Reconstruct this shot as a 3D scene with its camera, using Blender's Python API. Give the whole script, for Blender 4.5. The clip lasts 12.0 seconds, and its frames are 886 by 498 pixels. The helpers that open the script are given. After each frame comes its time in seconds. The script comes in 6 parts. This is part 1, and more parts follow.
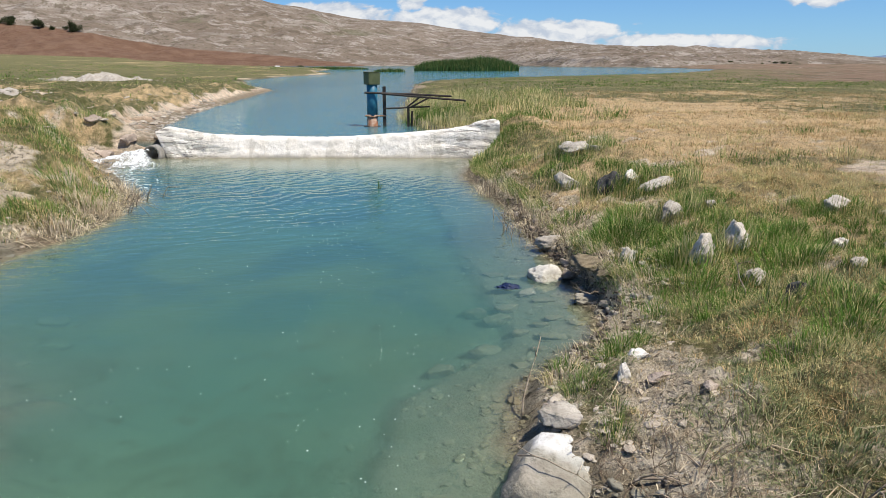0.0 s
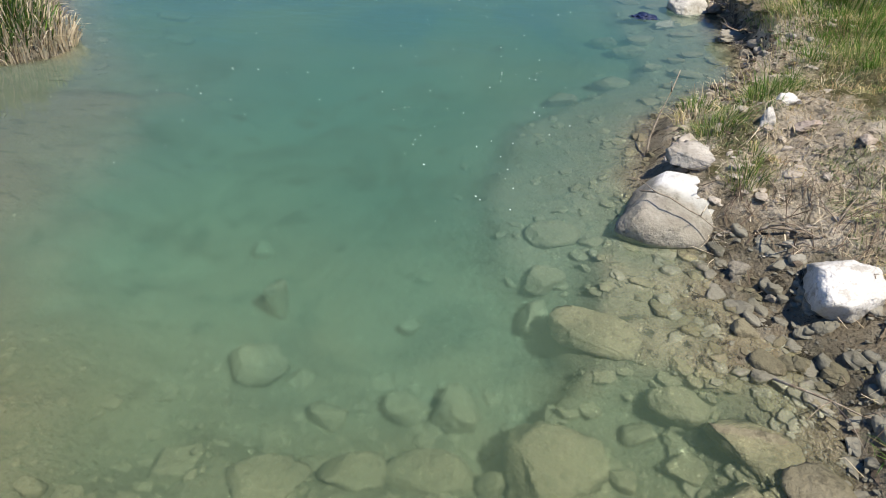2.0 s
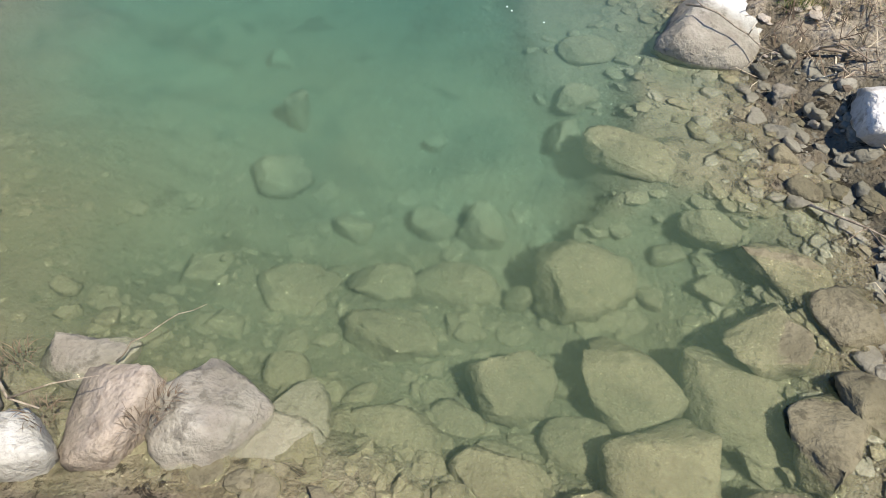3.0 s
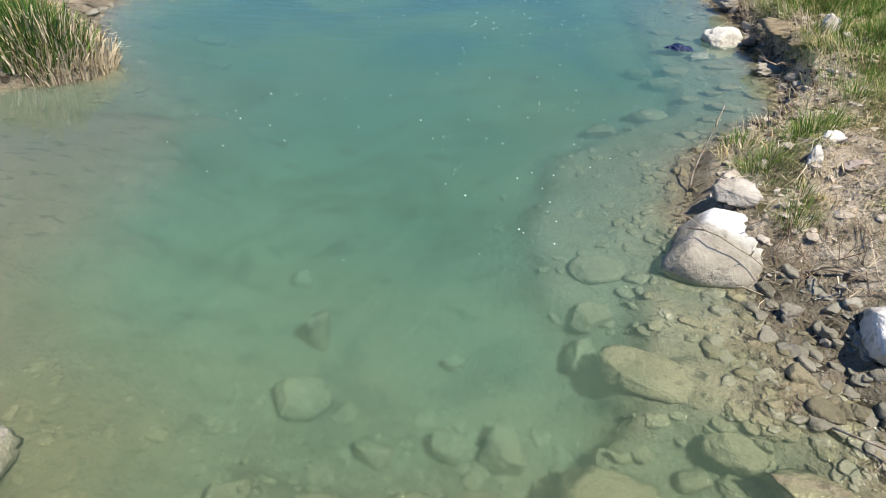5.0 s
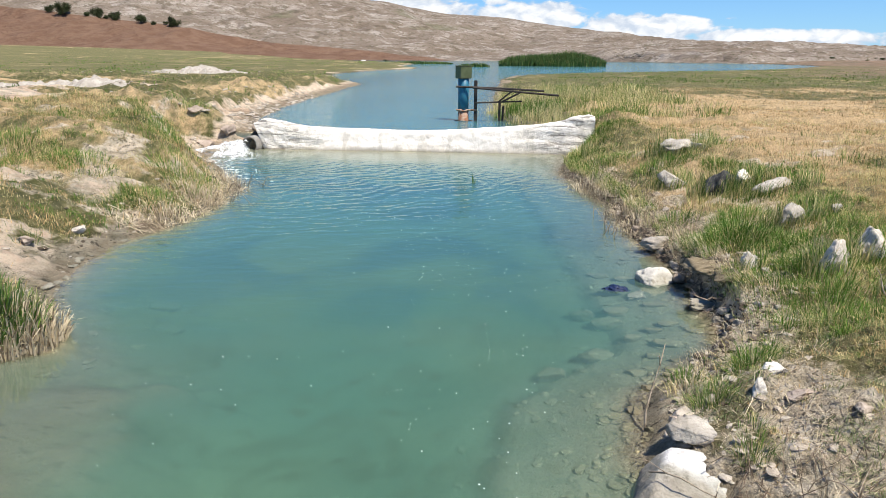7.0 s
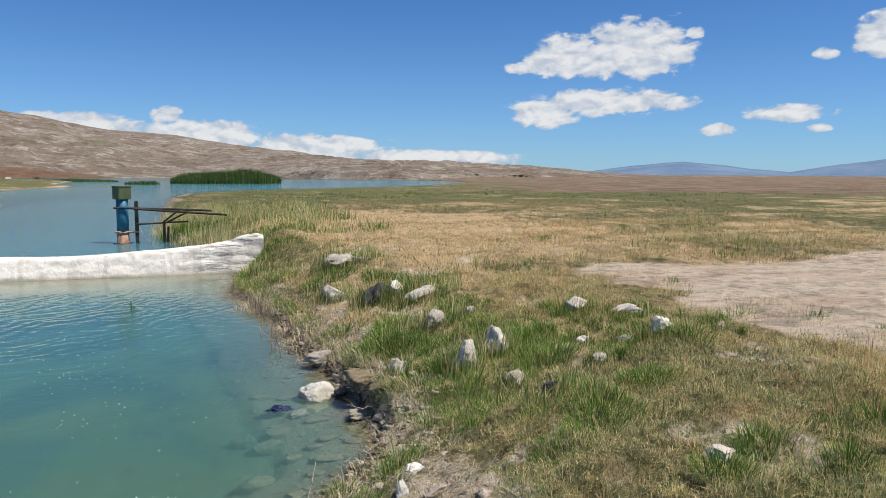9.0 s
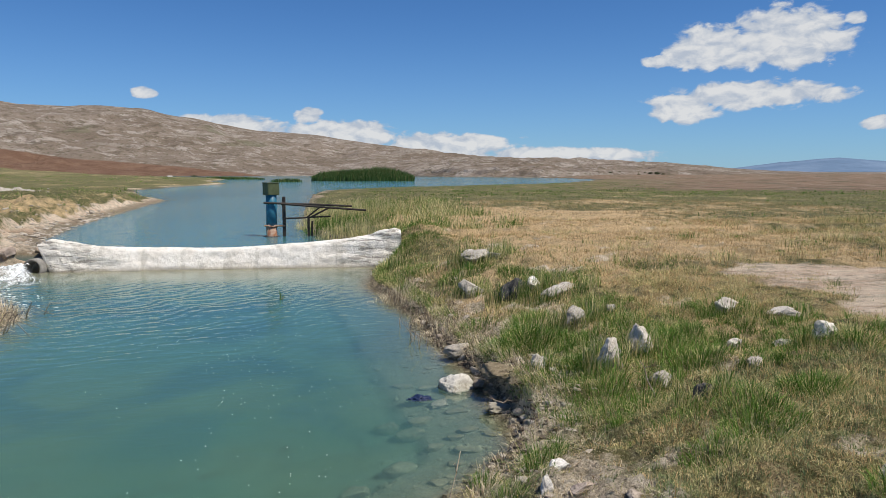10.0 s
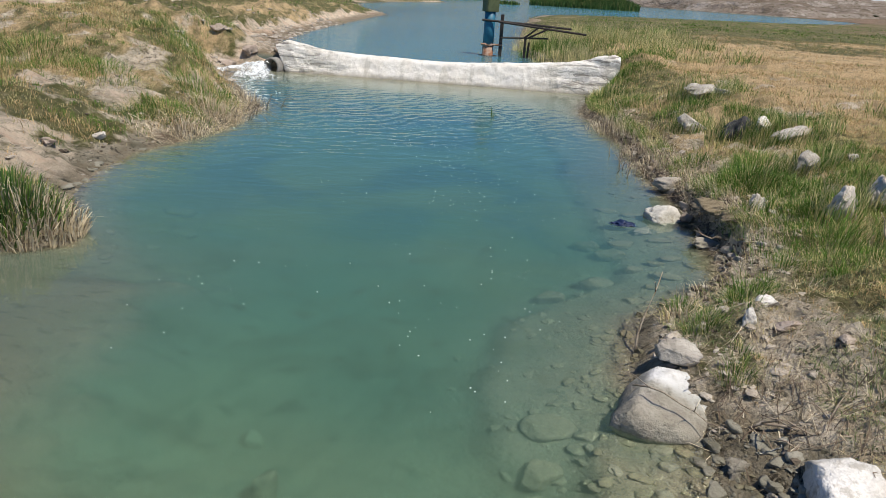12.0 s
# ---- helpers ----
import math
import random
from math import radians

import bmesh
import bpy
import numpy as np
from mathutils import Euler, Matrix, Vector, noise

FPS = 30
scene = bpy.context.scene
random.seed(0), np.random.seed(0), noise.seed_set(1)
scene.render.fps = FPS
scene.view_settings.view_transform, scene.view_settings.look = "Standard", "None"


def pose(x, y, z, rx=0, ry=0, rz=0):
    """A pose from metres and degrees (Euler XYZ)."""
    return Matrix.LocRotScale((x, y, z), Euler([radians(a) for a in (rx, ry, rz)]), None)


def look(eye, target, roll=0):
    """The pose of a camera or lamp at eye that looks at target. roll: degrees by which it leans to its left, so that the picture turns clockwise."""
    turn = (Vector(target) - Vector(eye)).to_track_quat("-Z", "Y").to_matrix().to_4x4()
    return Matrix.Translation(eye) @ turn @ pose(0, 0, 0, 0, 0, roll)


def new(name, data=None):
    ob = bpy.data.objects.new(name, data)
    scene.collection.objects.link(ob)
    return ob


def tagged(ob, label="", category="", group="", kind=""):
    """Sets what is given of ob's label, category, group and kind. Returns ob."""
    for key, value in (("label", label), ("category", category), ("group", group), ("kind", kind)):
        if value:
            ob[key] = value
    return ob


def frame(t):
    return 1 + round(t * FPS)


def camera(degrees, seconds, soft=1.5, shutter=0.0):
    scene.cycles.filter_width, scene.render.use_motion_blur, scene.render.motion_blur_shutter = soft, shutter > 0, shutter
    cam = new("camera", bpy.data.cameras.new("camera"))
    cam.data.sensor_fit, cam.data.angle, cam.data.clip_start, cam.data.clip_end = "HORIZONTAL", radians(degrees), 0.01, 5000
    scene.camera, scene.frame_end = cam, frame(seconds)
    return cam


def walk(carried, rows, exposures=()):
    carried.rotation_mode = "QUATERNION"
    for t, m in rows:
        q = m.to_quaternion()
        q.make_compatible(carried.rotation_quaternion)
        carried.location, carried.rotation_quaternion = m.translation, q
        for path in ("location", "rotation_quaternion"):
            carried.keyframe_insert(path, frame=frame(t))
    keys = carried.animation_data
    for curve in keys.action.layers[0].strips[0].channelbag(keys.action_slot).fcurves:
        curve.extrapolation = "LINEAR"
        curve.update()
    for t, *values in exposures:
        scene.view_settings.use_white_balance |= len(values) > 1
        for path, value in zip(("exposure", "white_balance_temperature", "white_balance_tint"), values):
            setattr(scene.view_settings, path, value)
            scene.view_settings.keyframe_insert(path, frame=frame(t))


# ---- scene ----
cam = camera(63.10, 12.0, soft=0.55)
# seconds, place, turn
ROWS = [
    (0.0, -0.000, -0.002, 2.200, 75.53, -0.02, 0.00),
    (0.5, 0.034, 0.017, 2.188, 73.14, -0.25, 2.30),
    (1.0, 0.034, 0.076, 2.142, 68.69, -0.54, 4.78),
    (1.5, -0.018, 0.090, 2.084, 62.46, -1.30, 7.45),
    (2.0, -0.118, 0.116, 2.046, 54.66, -1.55, 9.53),
    (2.5, -0.195, 0.113, 1.964, 46.76, -2.12, 10.22),
    (2.7, -0.215, 0.113, 1.935, 44.24, -2.37, 10.43),
    (3.5, -0.259, 0.119, 1.937, 39.26, -3.24, 11.06),
    (4.3, -0.287, 0.124, 1.959, 45.51, -3.22, 11.20),
    (4.5, -0.285, 0.122, 1.955, 48.60, -3.01, 11.17),
    (5.0, -0.293, 0.152, 2.078, 56.16, -2.06, 11.02),
    (5.5, -0.299, 0.159, 2.162, 63.10, -1.35, 10.48),
    (6.0, -0.299, 0.149, 2.187, 68.18, -0.69, 9.66),
    (6.5, -0.278, 0.149, 2.171, 71.63, -0.38, 8.67),
    (6.7, -0.279, 0.148, 2.162, 72.98, -0.37, 8.03),
    (7.5, -0.243, 0.147, 2.209, 78.70, 0.21, 1.99),
    (8.3, -0.175, 0.147, 2.253, 83.20, 0.30, -7.87),
    (8.5, -0.136, 0.149, 2.240, 83.95, 0.05, -10.41),
    (9.0, 0.013, 0.028, 2.259, 84.21, -0.21, -18.41),
    (9.5, 0.016, -0.011, 2.253, 84.71, -0.17, -14.92),
    (10.0, -0.097, 0.065, 2.224, 84.00, -0.10, -8.11),
    (10.5, -0.161, 0.142, 2.186, 82.35, -1.09, -0.82),
    (10.8, -0.188, 0.168, 2.171, 80.73, -1.33, 2.42),
    (11.0, -0.196, 0.175, 2.145, 79.10, -1.46, 4.17),
    (11.5, -0.197, 0.100, 2.090, 74.29, -2.64, 7.36),
    (12.0, -0.190, 0.006, 2.051, 70.35, -3.32, 8.66),
]
walk(cam, [(t, pose(*p)) for t, *p in ROWS], [(0.0, 0.19), (1.5, 0.26), (2.5, 0.39), (5.5, 0.56), (6.7, 0.52), (8.3, 0.2), (9.0, 0.1), (9.5, 0.01), (10.5, -0.06), (12.0, -0.03)])

# ---- shape of the land ----
def vnoise(x, y, seed=0):
    """Smooth value noise in -1..1 on arrays."""
    x, y = np.asarray(x, float), np.asarray(y, float)
    xi, yi = np.floor(x).astype(np.int64), np.floor(y).astype(np.int64)
    fx, fy = x - xi, y - yi
    fx, fy = fx * fx * (3 - 2 * fx), fy * fy * (3 - 2 * fy)

    def h(a, b):
        n = (a * 374761393 + b * 668265263 + seed * 974634541) & 0x7FFFFFFF
        n = ((n ^ (n >> 13)) * 1274126177) & 0x7FFFFFFF
        return ((n ^ (n >> 16)) & 0xFFFF) / 32767.5 - 1

    return (h(xi, yi) * (1 - fx) + h(xi + 1, yi) * fx) * (1 - fy) + (h(xi, yi + 1) * (1 - fx) + h(xi + 1, yi + 1) * fx) * fy


def fbm(x, y, octaves=4, seed=0):
    return sum(vnoise(x * 2 ** k, y * 2 ** k, seed + k) / 2 ** k for k in range(octaves)) / 1.8


def smooth(a, b, v):
    t = np.clip((v - a) / (b - a), 0, 1)
    return t * t * (3 - 2 * t)


UP = 0.38          # level of the water above the weir; the pool below it is at 0
WEIR_Y = 17.4
# the water's right and left edge, as y and x
RIGHT_Y = [0.0, 1.5, 2.2, 2.8, 3.2, 3.8, 4.5, 5.05, 5.6, 6.4, 7.4, 8.7, 9.7, 11.1, 12.8, 14.3, 16.9, 17.5, 19, 21, 24.9, 34, 62, 78, 88, 95.6, 106, 119, 150, 216, 300]
RIGHT_X = [1.0, 1.07, 1.15, 0.95, 0.75, 0.48, 0.55, 0.92, 1.28, 1.4, 1.36, 1.22, 1.13, 1.05, 0.72, 0.45, 0.68, 1.0, 0.5, -0.6, -1.37, -1.7, -2.4, -1.5, 4.5, 11.7, 21, 33, 50, 79, 86]
LEFT_Y = [0.6, 1.0, 1.6, 3.0, 4.4, 4.9, 5.2, 5.8, 6.5, 8, 9.9, 11.8, 13.9, 15.5, 16.6, 17.08, 17.28, 18.6, 19.6, 21, 25.8, 31.2, 51, 57, 79, 100, 125, 145, 217, 300, 400]
LEFT_X = [-1.7, -2.0, -3.6, -4.8, -4.5, -3.85, -4.0, -4.35, -4.85, -5.05, -4.8, -5.05, -6.3, -7.2, -7.6, -7.6, -6.75, -6.95, -7.5, -8.1, -9.0, -9.65, -11.6, -14.5, -21, -21, -17.5, -25, -32, -70, -140]


def edges(y):
    w = 0.06 * vnoise(y * 2.3, y * 0 + 3.7, 5) + 0.03 * vnoise(y * 7.1, y * 0 + 1.7, 6)
    w = w * (1 + np.clip(y - 20, 0, 200) / 25)
    return np.interp(y, LEFT_Y, LEFT_X) - w, np.interp(y, RIGHT_Y, RIGHT_X) + w


def inside(x, y):
    """Rough distance into the water; negative on land."""
    xl, xr = edges(y)
    near = y - (0.72 + 0.1 * vnoise(x * 2.0, x * 0, 8))
    far = (np.interp(x, [-140, -60, 0, 36, 66, 84], [520, 480, 450, 420, 335, 305]) - y) * 0.5
    return np.minimum(np.minimum(x - xl, xr - x), np.minimum(near, far))


def dirt_track(x, y):
    """1 on the worn track across the right bank."""
    west = x - np.interp(y, [4.5, 5.9, 8.8, 11.3], [5.1, 4.9, 5.4, 5.9])
    north = np.interp(x, [6, 8.1, 9.1, 11.9, 15.2, 24], [11.3, 10.5, 9.7, 10.9, 12.8, 16]) - y
    return smooth(-0.25, 0.75, np.minimum(west, north) / 0.9 + 0.7 * fbm(x * 0.9, y * 0.9, 4, 81)) * smooth(-8, -2, y) * (1 - smooth(14, 22, x))


def height(x, y):
    x, y = np.asarray(x, float), np.asarray(y, float)
    d = inside(x, y)
    xl, xr = edges(y)
    up = smooth(WEIR_Y - 0.1, WEIR_Y + 0.1, y)
    level = UP * up
    right = (x - xl) > (xr - x)
    r = np.hypot(x, y)
    # the bed: a stony shelf along the edges and a drop to the deep middle
    d = d * (1 + 0.22 * smooth(3.0, 3.8, y) * (1 - smooth(6.4, 7.6, y)) * right * (d > 0))
    ledge = d + 0.16 * fbm(x * 1.3, y * 1.3, 3, 25)
    shelf_r = 0.08 * smooth(0, 0.35, d) + 0.14 * smooth(0.2, 1.0, d) + 0.14 * smooth(0.95, 1.18, ledge) + 0.42 * smooth(1.0, 2.8, d)
    quick = smooth(3.6, 5.2, y)
    shelf_l = quick * (0.12 * smooth(0, 0.25, d) + 0.25 * smooth(0.15, 0.7, d) + 0.42 * smooth(0.5, 1.8, d)) + (1 - quick) * (0.08 * smooth(0, 0.5, d) + 0.16 * smooth(0.3, 1.0, d) + 0.55 * smooth(0.5, 2.0, d))
    bed = -np.where(right, shelf_r, shelf_l)
    bed = np.maximum(bed, -0.22 - 0.22 * np.clip(y - 0.9, 0, 9))
    # a hollow among the boulders of the near shore, the stony mud ledge beside it, and the shoal on the other hand
    hollow = smooth(0.95, 1.3, y) * (1 - smooth(2.1, 3.0, y)) * (1 - smooth(0.5, 0.85, x)) * smooth(-1.5, -1.0, x)
    bed = bed - 0.10 * hollow
    rag = 0.3 * fbm(x * 2.6, y * 2.6, 3, 27)
    mud_ledge = smooth(0.16, 0.36, x + rag) * smooth(2.15, 2.4, y + rag) * (1 - smooth(3.15, 3.5, y + rag))
    bed = bed + mud_ledge * (np.maximum(bed, -0.05 + 0.05 * smooth(0.4, 0.9, x) + 0.03 * fbm(x * 9, y * 9, 3, 28)) - bed)
    flat_ = (1 - smooth(-3.1, -2.0, x + rag)) * smooth(1.8, 2.4, y) * (1 - smooth(4.2, 5.2, y + rag))
    bed = bed + flat_ * (np.maximum(bed, -0.09 + 0.02 * fbm(x * 6, y * 6, 3, 26)) - bed)
    shoal = (1 - smooth(-2.3, -1.3, x + rag)) * (1 - smooth(1.3, 3.0, y + rag + 0.4 * (x + 1.6)))
    bed = bed + shoal * (np.maximum(bed, -0.15 + 0.03 * fbm(x * 7, y * 7, 2, 29)) - bed)
    bed = bed * (1 + 1.5 * smooth(18, 30, y)) + (0.03 * fbm(x * 2.2, y * 2.2, 3, 21) + 0.04 * fbm(x * 0.7, y * 0.7, 2, 23)) * smooth(0.1, 1.2, d)
    bed = np.maximum(bed, np.where(y < WEIR_Y, -0.05 - 0.2 * np.clip(16.95 - y, 0, 1.2) - 0.5 * np.clip(15.75 - y, 0, 9), -9))
    # the banks
    e = np.maximum(-d, 0)
    br = np.interp(e, [0, 0.12, 0.6, 1.2, 2.0, 3.0, 5.0], [0, 0.10, 0.22, 0.40, 0.60, 0.72, 0.78])
    bl = np.interp(e, [0, 0.3, 1.0, 2.5, 5.0, 9.0], [0, 0.10, 0.32, 0.72, 0.92, 1.0])
    spur = smooth(10.2, 12.6, y) * (1 - smooth(18, 24, y))
    es = np.maximum(e + 0.35 * fbm(x * 0.8, y * 0.8, 3, 52) * smooth(0.2, 0.9, e), 0)
    bl = bl + spur * (np.interp(es, [0, 0.3, 0.7, 0.95, 1.3, 1.6, 2.4, 5], [0, 0.08, 0.22, 0.60, 0.82, 1.12, 1.30, 1.38]) - bl)
    cliff = smooth(14.5, 17, y) * (1 - smooth(40, 52, y))
    ec = np.maximum(e + smooth(0.2, 1.0, e) * (0.55 * fbm(x * 0.7, y * 0.7, 3, 53) + 0.2 * fbm(x * 2.6, y * 2.6, 2, 54)), 0)
    bl = bl + cliff * (np.interp(ec, [0, 0.3, 1.1, 1.35, 2.0, 2.2, 5], [0, 0.06, 0.24, 0.55, 0.66, 0.95, 1.08]) - bl)
    steep = smooth(5.0, 5.5, y) * (1 - smooth(7.4, 8.2, y))
    br = br + steep * (np.interp(e + 0.05 * vnoise(x * 3, y * 3, 57), [0, 0.10, 0.17, 0.6, 1.2, 2.0, 3.0], [0, 0.05, 0.27, 0.34, 0.44, 0.60, 0.72]) - np.minimum(br, 0.72)) * (br < 0.72)
    bank = np.where(right, br, bl)
    low = np.interp(e, [0, 0.5, 2.5], [0, 0.25, 1.0])
    bank = bank - up * level * 0.75 * low
    bank = bank * (1 - 0.62 * smooth(30, 80, y) * np.where(right, 1, 0.55))
    rough = fbm(x * 1.3, y * 1.3, 4, 31) * 0.09 * smooth(0.05, 0.8, e) + np.abs(fbm(x * 2.7, y * 2.7, 2, 33)) * 0.11 * smooth(0.2, 0.7, e) * (1 - smooth(14, 30, r)) + (fbm(x * 5, y * 5, 3, 41) * 0.05 + fbm(x * 16, y * 16, 2, 43) * 0.016) * smooth(0.0, 0.2, e) * (1 - smooth(10, 25, r))
    rough = rough + cliff * np.where(right, 0, 1) * (0.26 * np.abs(fbm(x * 1.3, y * 1.3, 4, 55)) + 0.10 * fbm(x * 2.7, y * 2.7, 3, 58) + 0.06 * fbm(x * 6, y * 6, 2, 56)) * smooth(0.2, 0.8, e)
    rough = rough + np.where(right, 0, 0.24) * fbm(x * 0.9, y * 0.9, 3, 51) * smooth(0.3, 1.5, e)
    clods = np.maximum(fbm(x * 7.5, y * 7.5, 3, 45), -0.1) * 0.055 + np.abs(fbm(x * 13, y * 13, 2, 47)) * 0.025
    rough = rough + clods * smooth(0.03, 0.25, e) * (1 - smooth(7, 14, r))
    track = dirt_track(x, y)
    rough = rough * (1 - 0.75 * track) * (1 - smooth(40, 90, r) * 0.5)
    # the land's slow rise into the distance
    rise = 1.35 * smooth(60, 420, r) + 6.0 * smooth(120, 420, -x + 0.2 * y)
    rise = rise + 0.5 * fbm(x / 40, y / 40, 3, 71) * smooth(80, 250, r) * smooth(5, 30, e)
    buried = 0.42 * np.exp(-(((x - 1.75) / 0.7) ** 2 + ((y - 17.25) / 0.9) ** 2)) * smooth(0.05, 0.5, e)
    land = bank + rough + buried + rise * smooth(4, 40, e)
    return level + np.where(d > 0, bed, land)

# ---- light ----
SUN_AZ, SUN_EL = 124.0, 63.0      # degrees from the way ahead to the right; above the horizon
world = bpy.data.worlds.new("sky")
scene.world = world
world.use_nodes = True


def build_sky():
    nt = world.node_tree
    nt.nodes.clear()
    N, L = nt.nodes.new, nt.links.new

    def m(op, a, b=None, c=None):
        n = N("ShaderNodeMath")
        n.operation = op
        for i, v in enumerate((a, b, c)):
            if v is None:
                continue
            if isinstance(v, (int, float)):
                n.inputs[i].default_value = v
            else:
                L(v, n.inputs[i])
        return n.outputs[0]

    sky = N("ShaderNodeTexSky")
    sky.sky_type = "NISHITA"
    sky.sun_disc = False
    sky.sun_elevation, sky.sun_rotation = radians(SUN_EL), radians(SUN_AZ)
    sky.altitude, sky.air_density, sky.dust_density, sky.ozone_density = 1700, 1.0, 0.35, 2.6
    tint = N("ShaderNodeMix")
    tint.data_type, tint.blend_type = "RGBA", "MULTIPLY"
    tint.inputs[0].default_value = 1
    tint.inputs[7].default_value = (0.55, 0.94, 1.36, 1)
    L(sky.outputs[0], tint.inputs[6])
    back = N("ShaderNodeBackground")
    back.inputs[1].default_value = 0.077
    L(tint.outputs[2], back.inputs[0])
    co = N("ShaderNodeTexCoord")
    sep = N("ShaderNodeSeparateXYZ")
    L(co.outputs["Generated"], sep.inputs[0])
    az = m("MULTIPLY", m("ARCTAN2", sep.outputs[0], sep.outputs[1]), 57.2958)
    el = m("MULTIPLY", m("ARCSINE", sep.outputs[2]), 57.2958)
    # fair-weather clouds: azimuth, elevation of the base's middle, half width, height above and below
    clouds = [(33.2, 8.8, 4.8, 3.2, 1.6), (28.0, 8.5, 4.0, 2.6, 1.2), (24.3, 8.2, 1.4, 0.6, 0.5), (30.6, 5.6, 7.2, 1.2, 1.1), (26.3, 4.9, 3.0, 1.4, 1.3),
              (43.6, 4.4, 3.4, 0.9, 0.6), (39.0, 3.4, 1.3, 0.6, 0.5), (37.2, 10.3, 0.8, 0.7, 0.4), (45.8, 8.3, 1.0, 0.7, 0.4), (49.5, 9.0, 2.6, 2.2, 1.2),
              (-14.0, 5.7, 1.0, 0.5, 0.4), (-2.3, 4.4, 1.3, 0.7, 0.8), (-15.4, 4.2, 1.4, 0.4, 0.7), (-8.0, 3.5, 5.0, 1.0, 1.6), (0.5, 3.2, 5.6, 1.0, 1.8), (8.5, 2.3, 6.2, 1.0, 1.8),
              (17.0, 1.4, 8.0, 0.8, 1.4), (45.6, 3.4, 0.9, 0.4, 0.3), (60.0, 6.0, 5.0, 2.0, 1.0), (-58.0, 9.0, 6.0, 2.0, 1.0), (80.0, 14.0, 7.0, 3.0, 1.2)]
    best, foot = None, None
    for a, e, wide, over, under in clouds:
        dx = m("DIVIDE", m("SUBTRACT", az, a), wide)
        de = m("SUBTRACT", el, e)
        dy = m("MAXIMUM", m("DIVIDE", de, over), m("DIVIDE", de, -under))
        q = m("SUBTRACT", 1.0, m("ADD", m("MULTIPLY", dx, dx), m("MULTIPLY", dy, dy)))
        best = q if best is None else m("MAXIMUM", best, q)
    flat = N("ShaderNodeCombineXYZ")
    L(m("MULTIPLY", az, 0.34), flat.inputs[0])
    L(m("MULTIPLY", el, 0.62), flat.inputs[1])
    n1 = N("ShaderNodeTexNoise")
    n1.inputs["Scale"].default_value, n1.inputs["Detail"].default_value, n1.inputs["Roughness"].default_value = 1.7, 9, 0.54
    n1.inputs["Distortion"].default_value = 0.35
    L(flat.outputs[0], n1.inputs["Vector"])
    dens = m("ADD", m("ADD", m("MULTIPLY", best, 1.35), 0.0), m("MULTIPLY", m("SUBTRACT", n1.outputs[0], 0.5), 3.2))
    ramp = N("ShaderNodeMapRange")
    ramp.interpolation_type = "SMOOTHSTEP"
    ramp.inputs[1].default_value, ramp.inputs[2].default_value = 0.1, 0.7
    L(dens, ramp.inputs[0])
    thick = N("ShaderNodeMapRange")
    thick.inputs[1].default_value, thick.inputs[2].default_value = 0.3, 1.5
    thick.inputs[3].default_value, thick.inputs[4].default_value = 0.0, 1.0
    L(dens, thick.inputs[0])
    up = N("ShaderNodeTexNoise")
    up.inputs["Scale"].default_value, up.inputs["Detail"].default_value = 1.7, 6
    shift = N("ShaderNodeVectorMath")
    shift.inputs[1].default_value = (0.10, 0.22, 0)
    L(flat.outputs[0], shift.inputs[0])
    L(shift.outputs[0], up.inputs["Vector"])
    white = N("ShaderNodeMix")
    white.data_type = "RGBA"
    white.inputs[6].default_value, white.inputs[7].default_value = (0.60, 0.67, 0.78, 1), (0.93, 0.94, 0.95, 1)
    L(m("ADD", m("MULTIPLY", thick.outputs[0], 0.9), m("MULTIPLY", m("SUBTRACT", n1.outputs[0], up.outputs[0]), 2.6)), white.inputs[0])
    white.clamp_factor = True
    glow = N("ShaderNodeBackground")
    glow.inputs[1].default_value = 0.80
    L(white.outputs[2], glow.inputs[0])
    # summer haze that pales the sky towards the horizon
    haze = N("ShaderNodeBackground")
    haze.inputs[0].default_value, haze.inputs[1].default_value = (0.42, 0.62, 0.86, 1), 0.80
    low = m("MINIMUM", m("MAXIMUM", m("SUBTRACT", 1.0, m("DIVIDE", el, 14.0)), 0.0), 1.0)
    air = N("ShaderNodeMixShader")
    L(m("MULTIPLY", m("MULTIPLY", low, low), 0.4), air.inputs[0])
    L(back.outputs[0], air.inputs[1])
    L(haze.outputs[0], air.inputs[2])
    mix = N("ShaderNodeMixShader")
    L(m("MULTIPLY", ramp.outputs[0], 0.96), mix.inputs[0])
    L(air.outputs[0], mix.inputs[1])
    L(glow.outputs[0], mix.inputs[2])
    out = N("ShaderNodeOutputWorld")
    L(mix.outputs[0], out.inputs[0])


build_sky()
sun = new("sun", bpy.data.lights.new("sun", "SUN"))
sun.data.energy, sun.data.angle, sun.data.color = 5.0, radians(0.53), (1.0, 0.925, 0.81)
sun_way = Vector((math.sin(radians(SUN_AZ)) * math.cos(radians(SUN_EL)), math.cos(radians(SUN_AZ)) * math.cos(radians(SUN_EL)), math.sin(radians(SUN_EL))))
sun.matrix_world = look((0, 0, 60), Vector((0, 0, 60)) - sun_way)


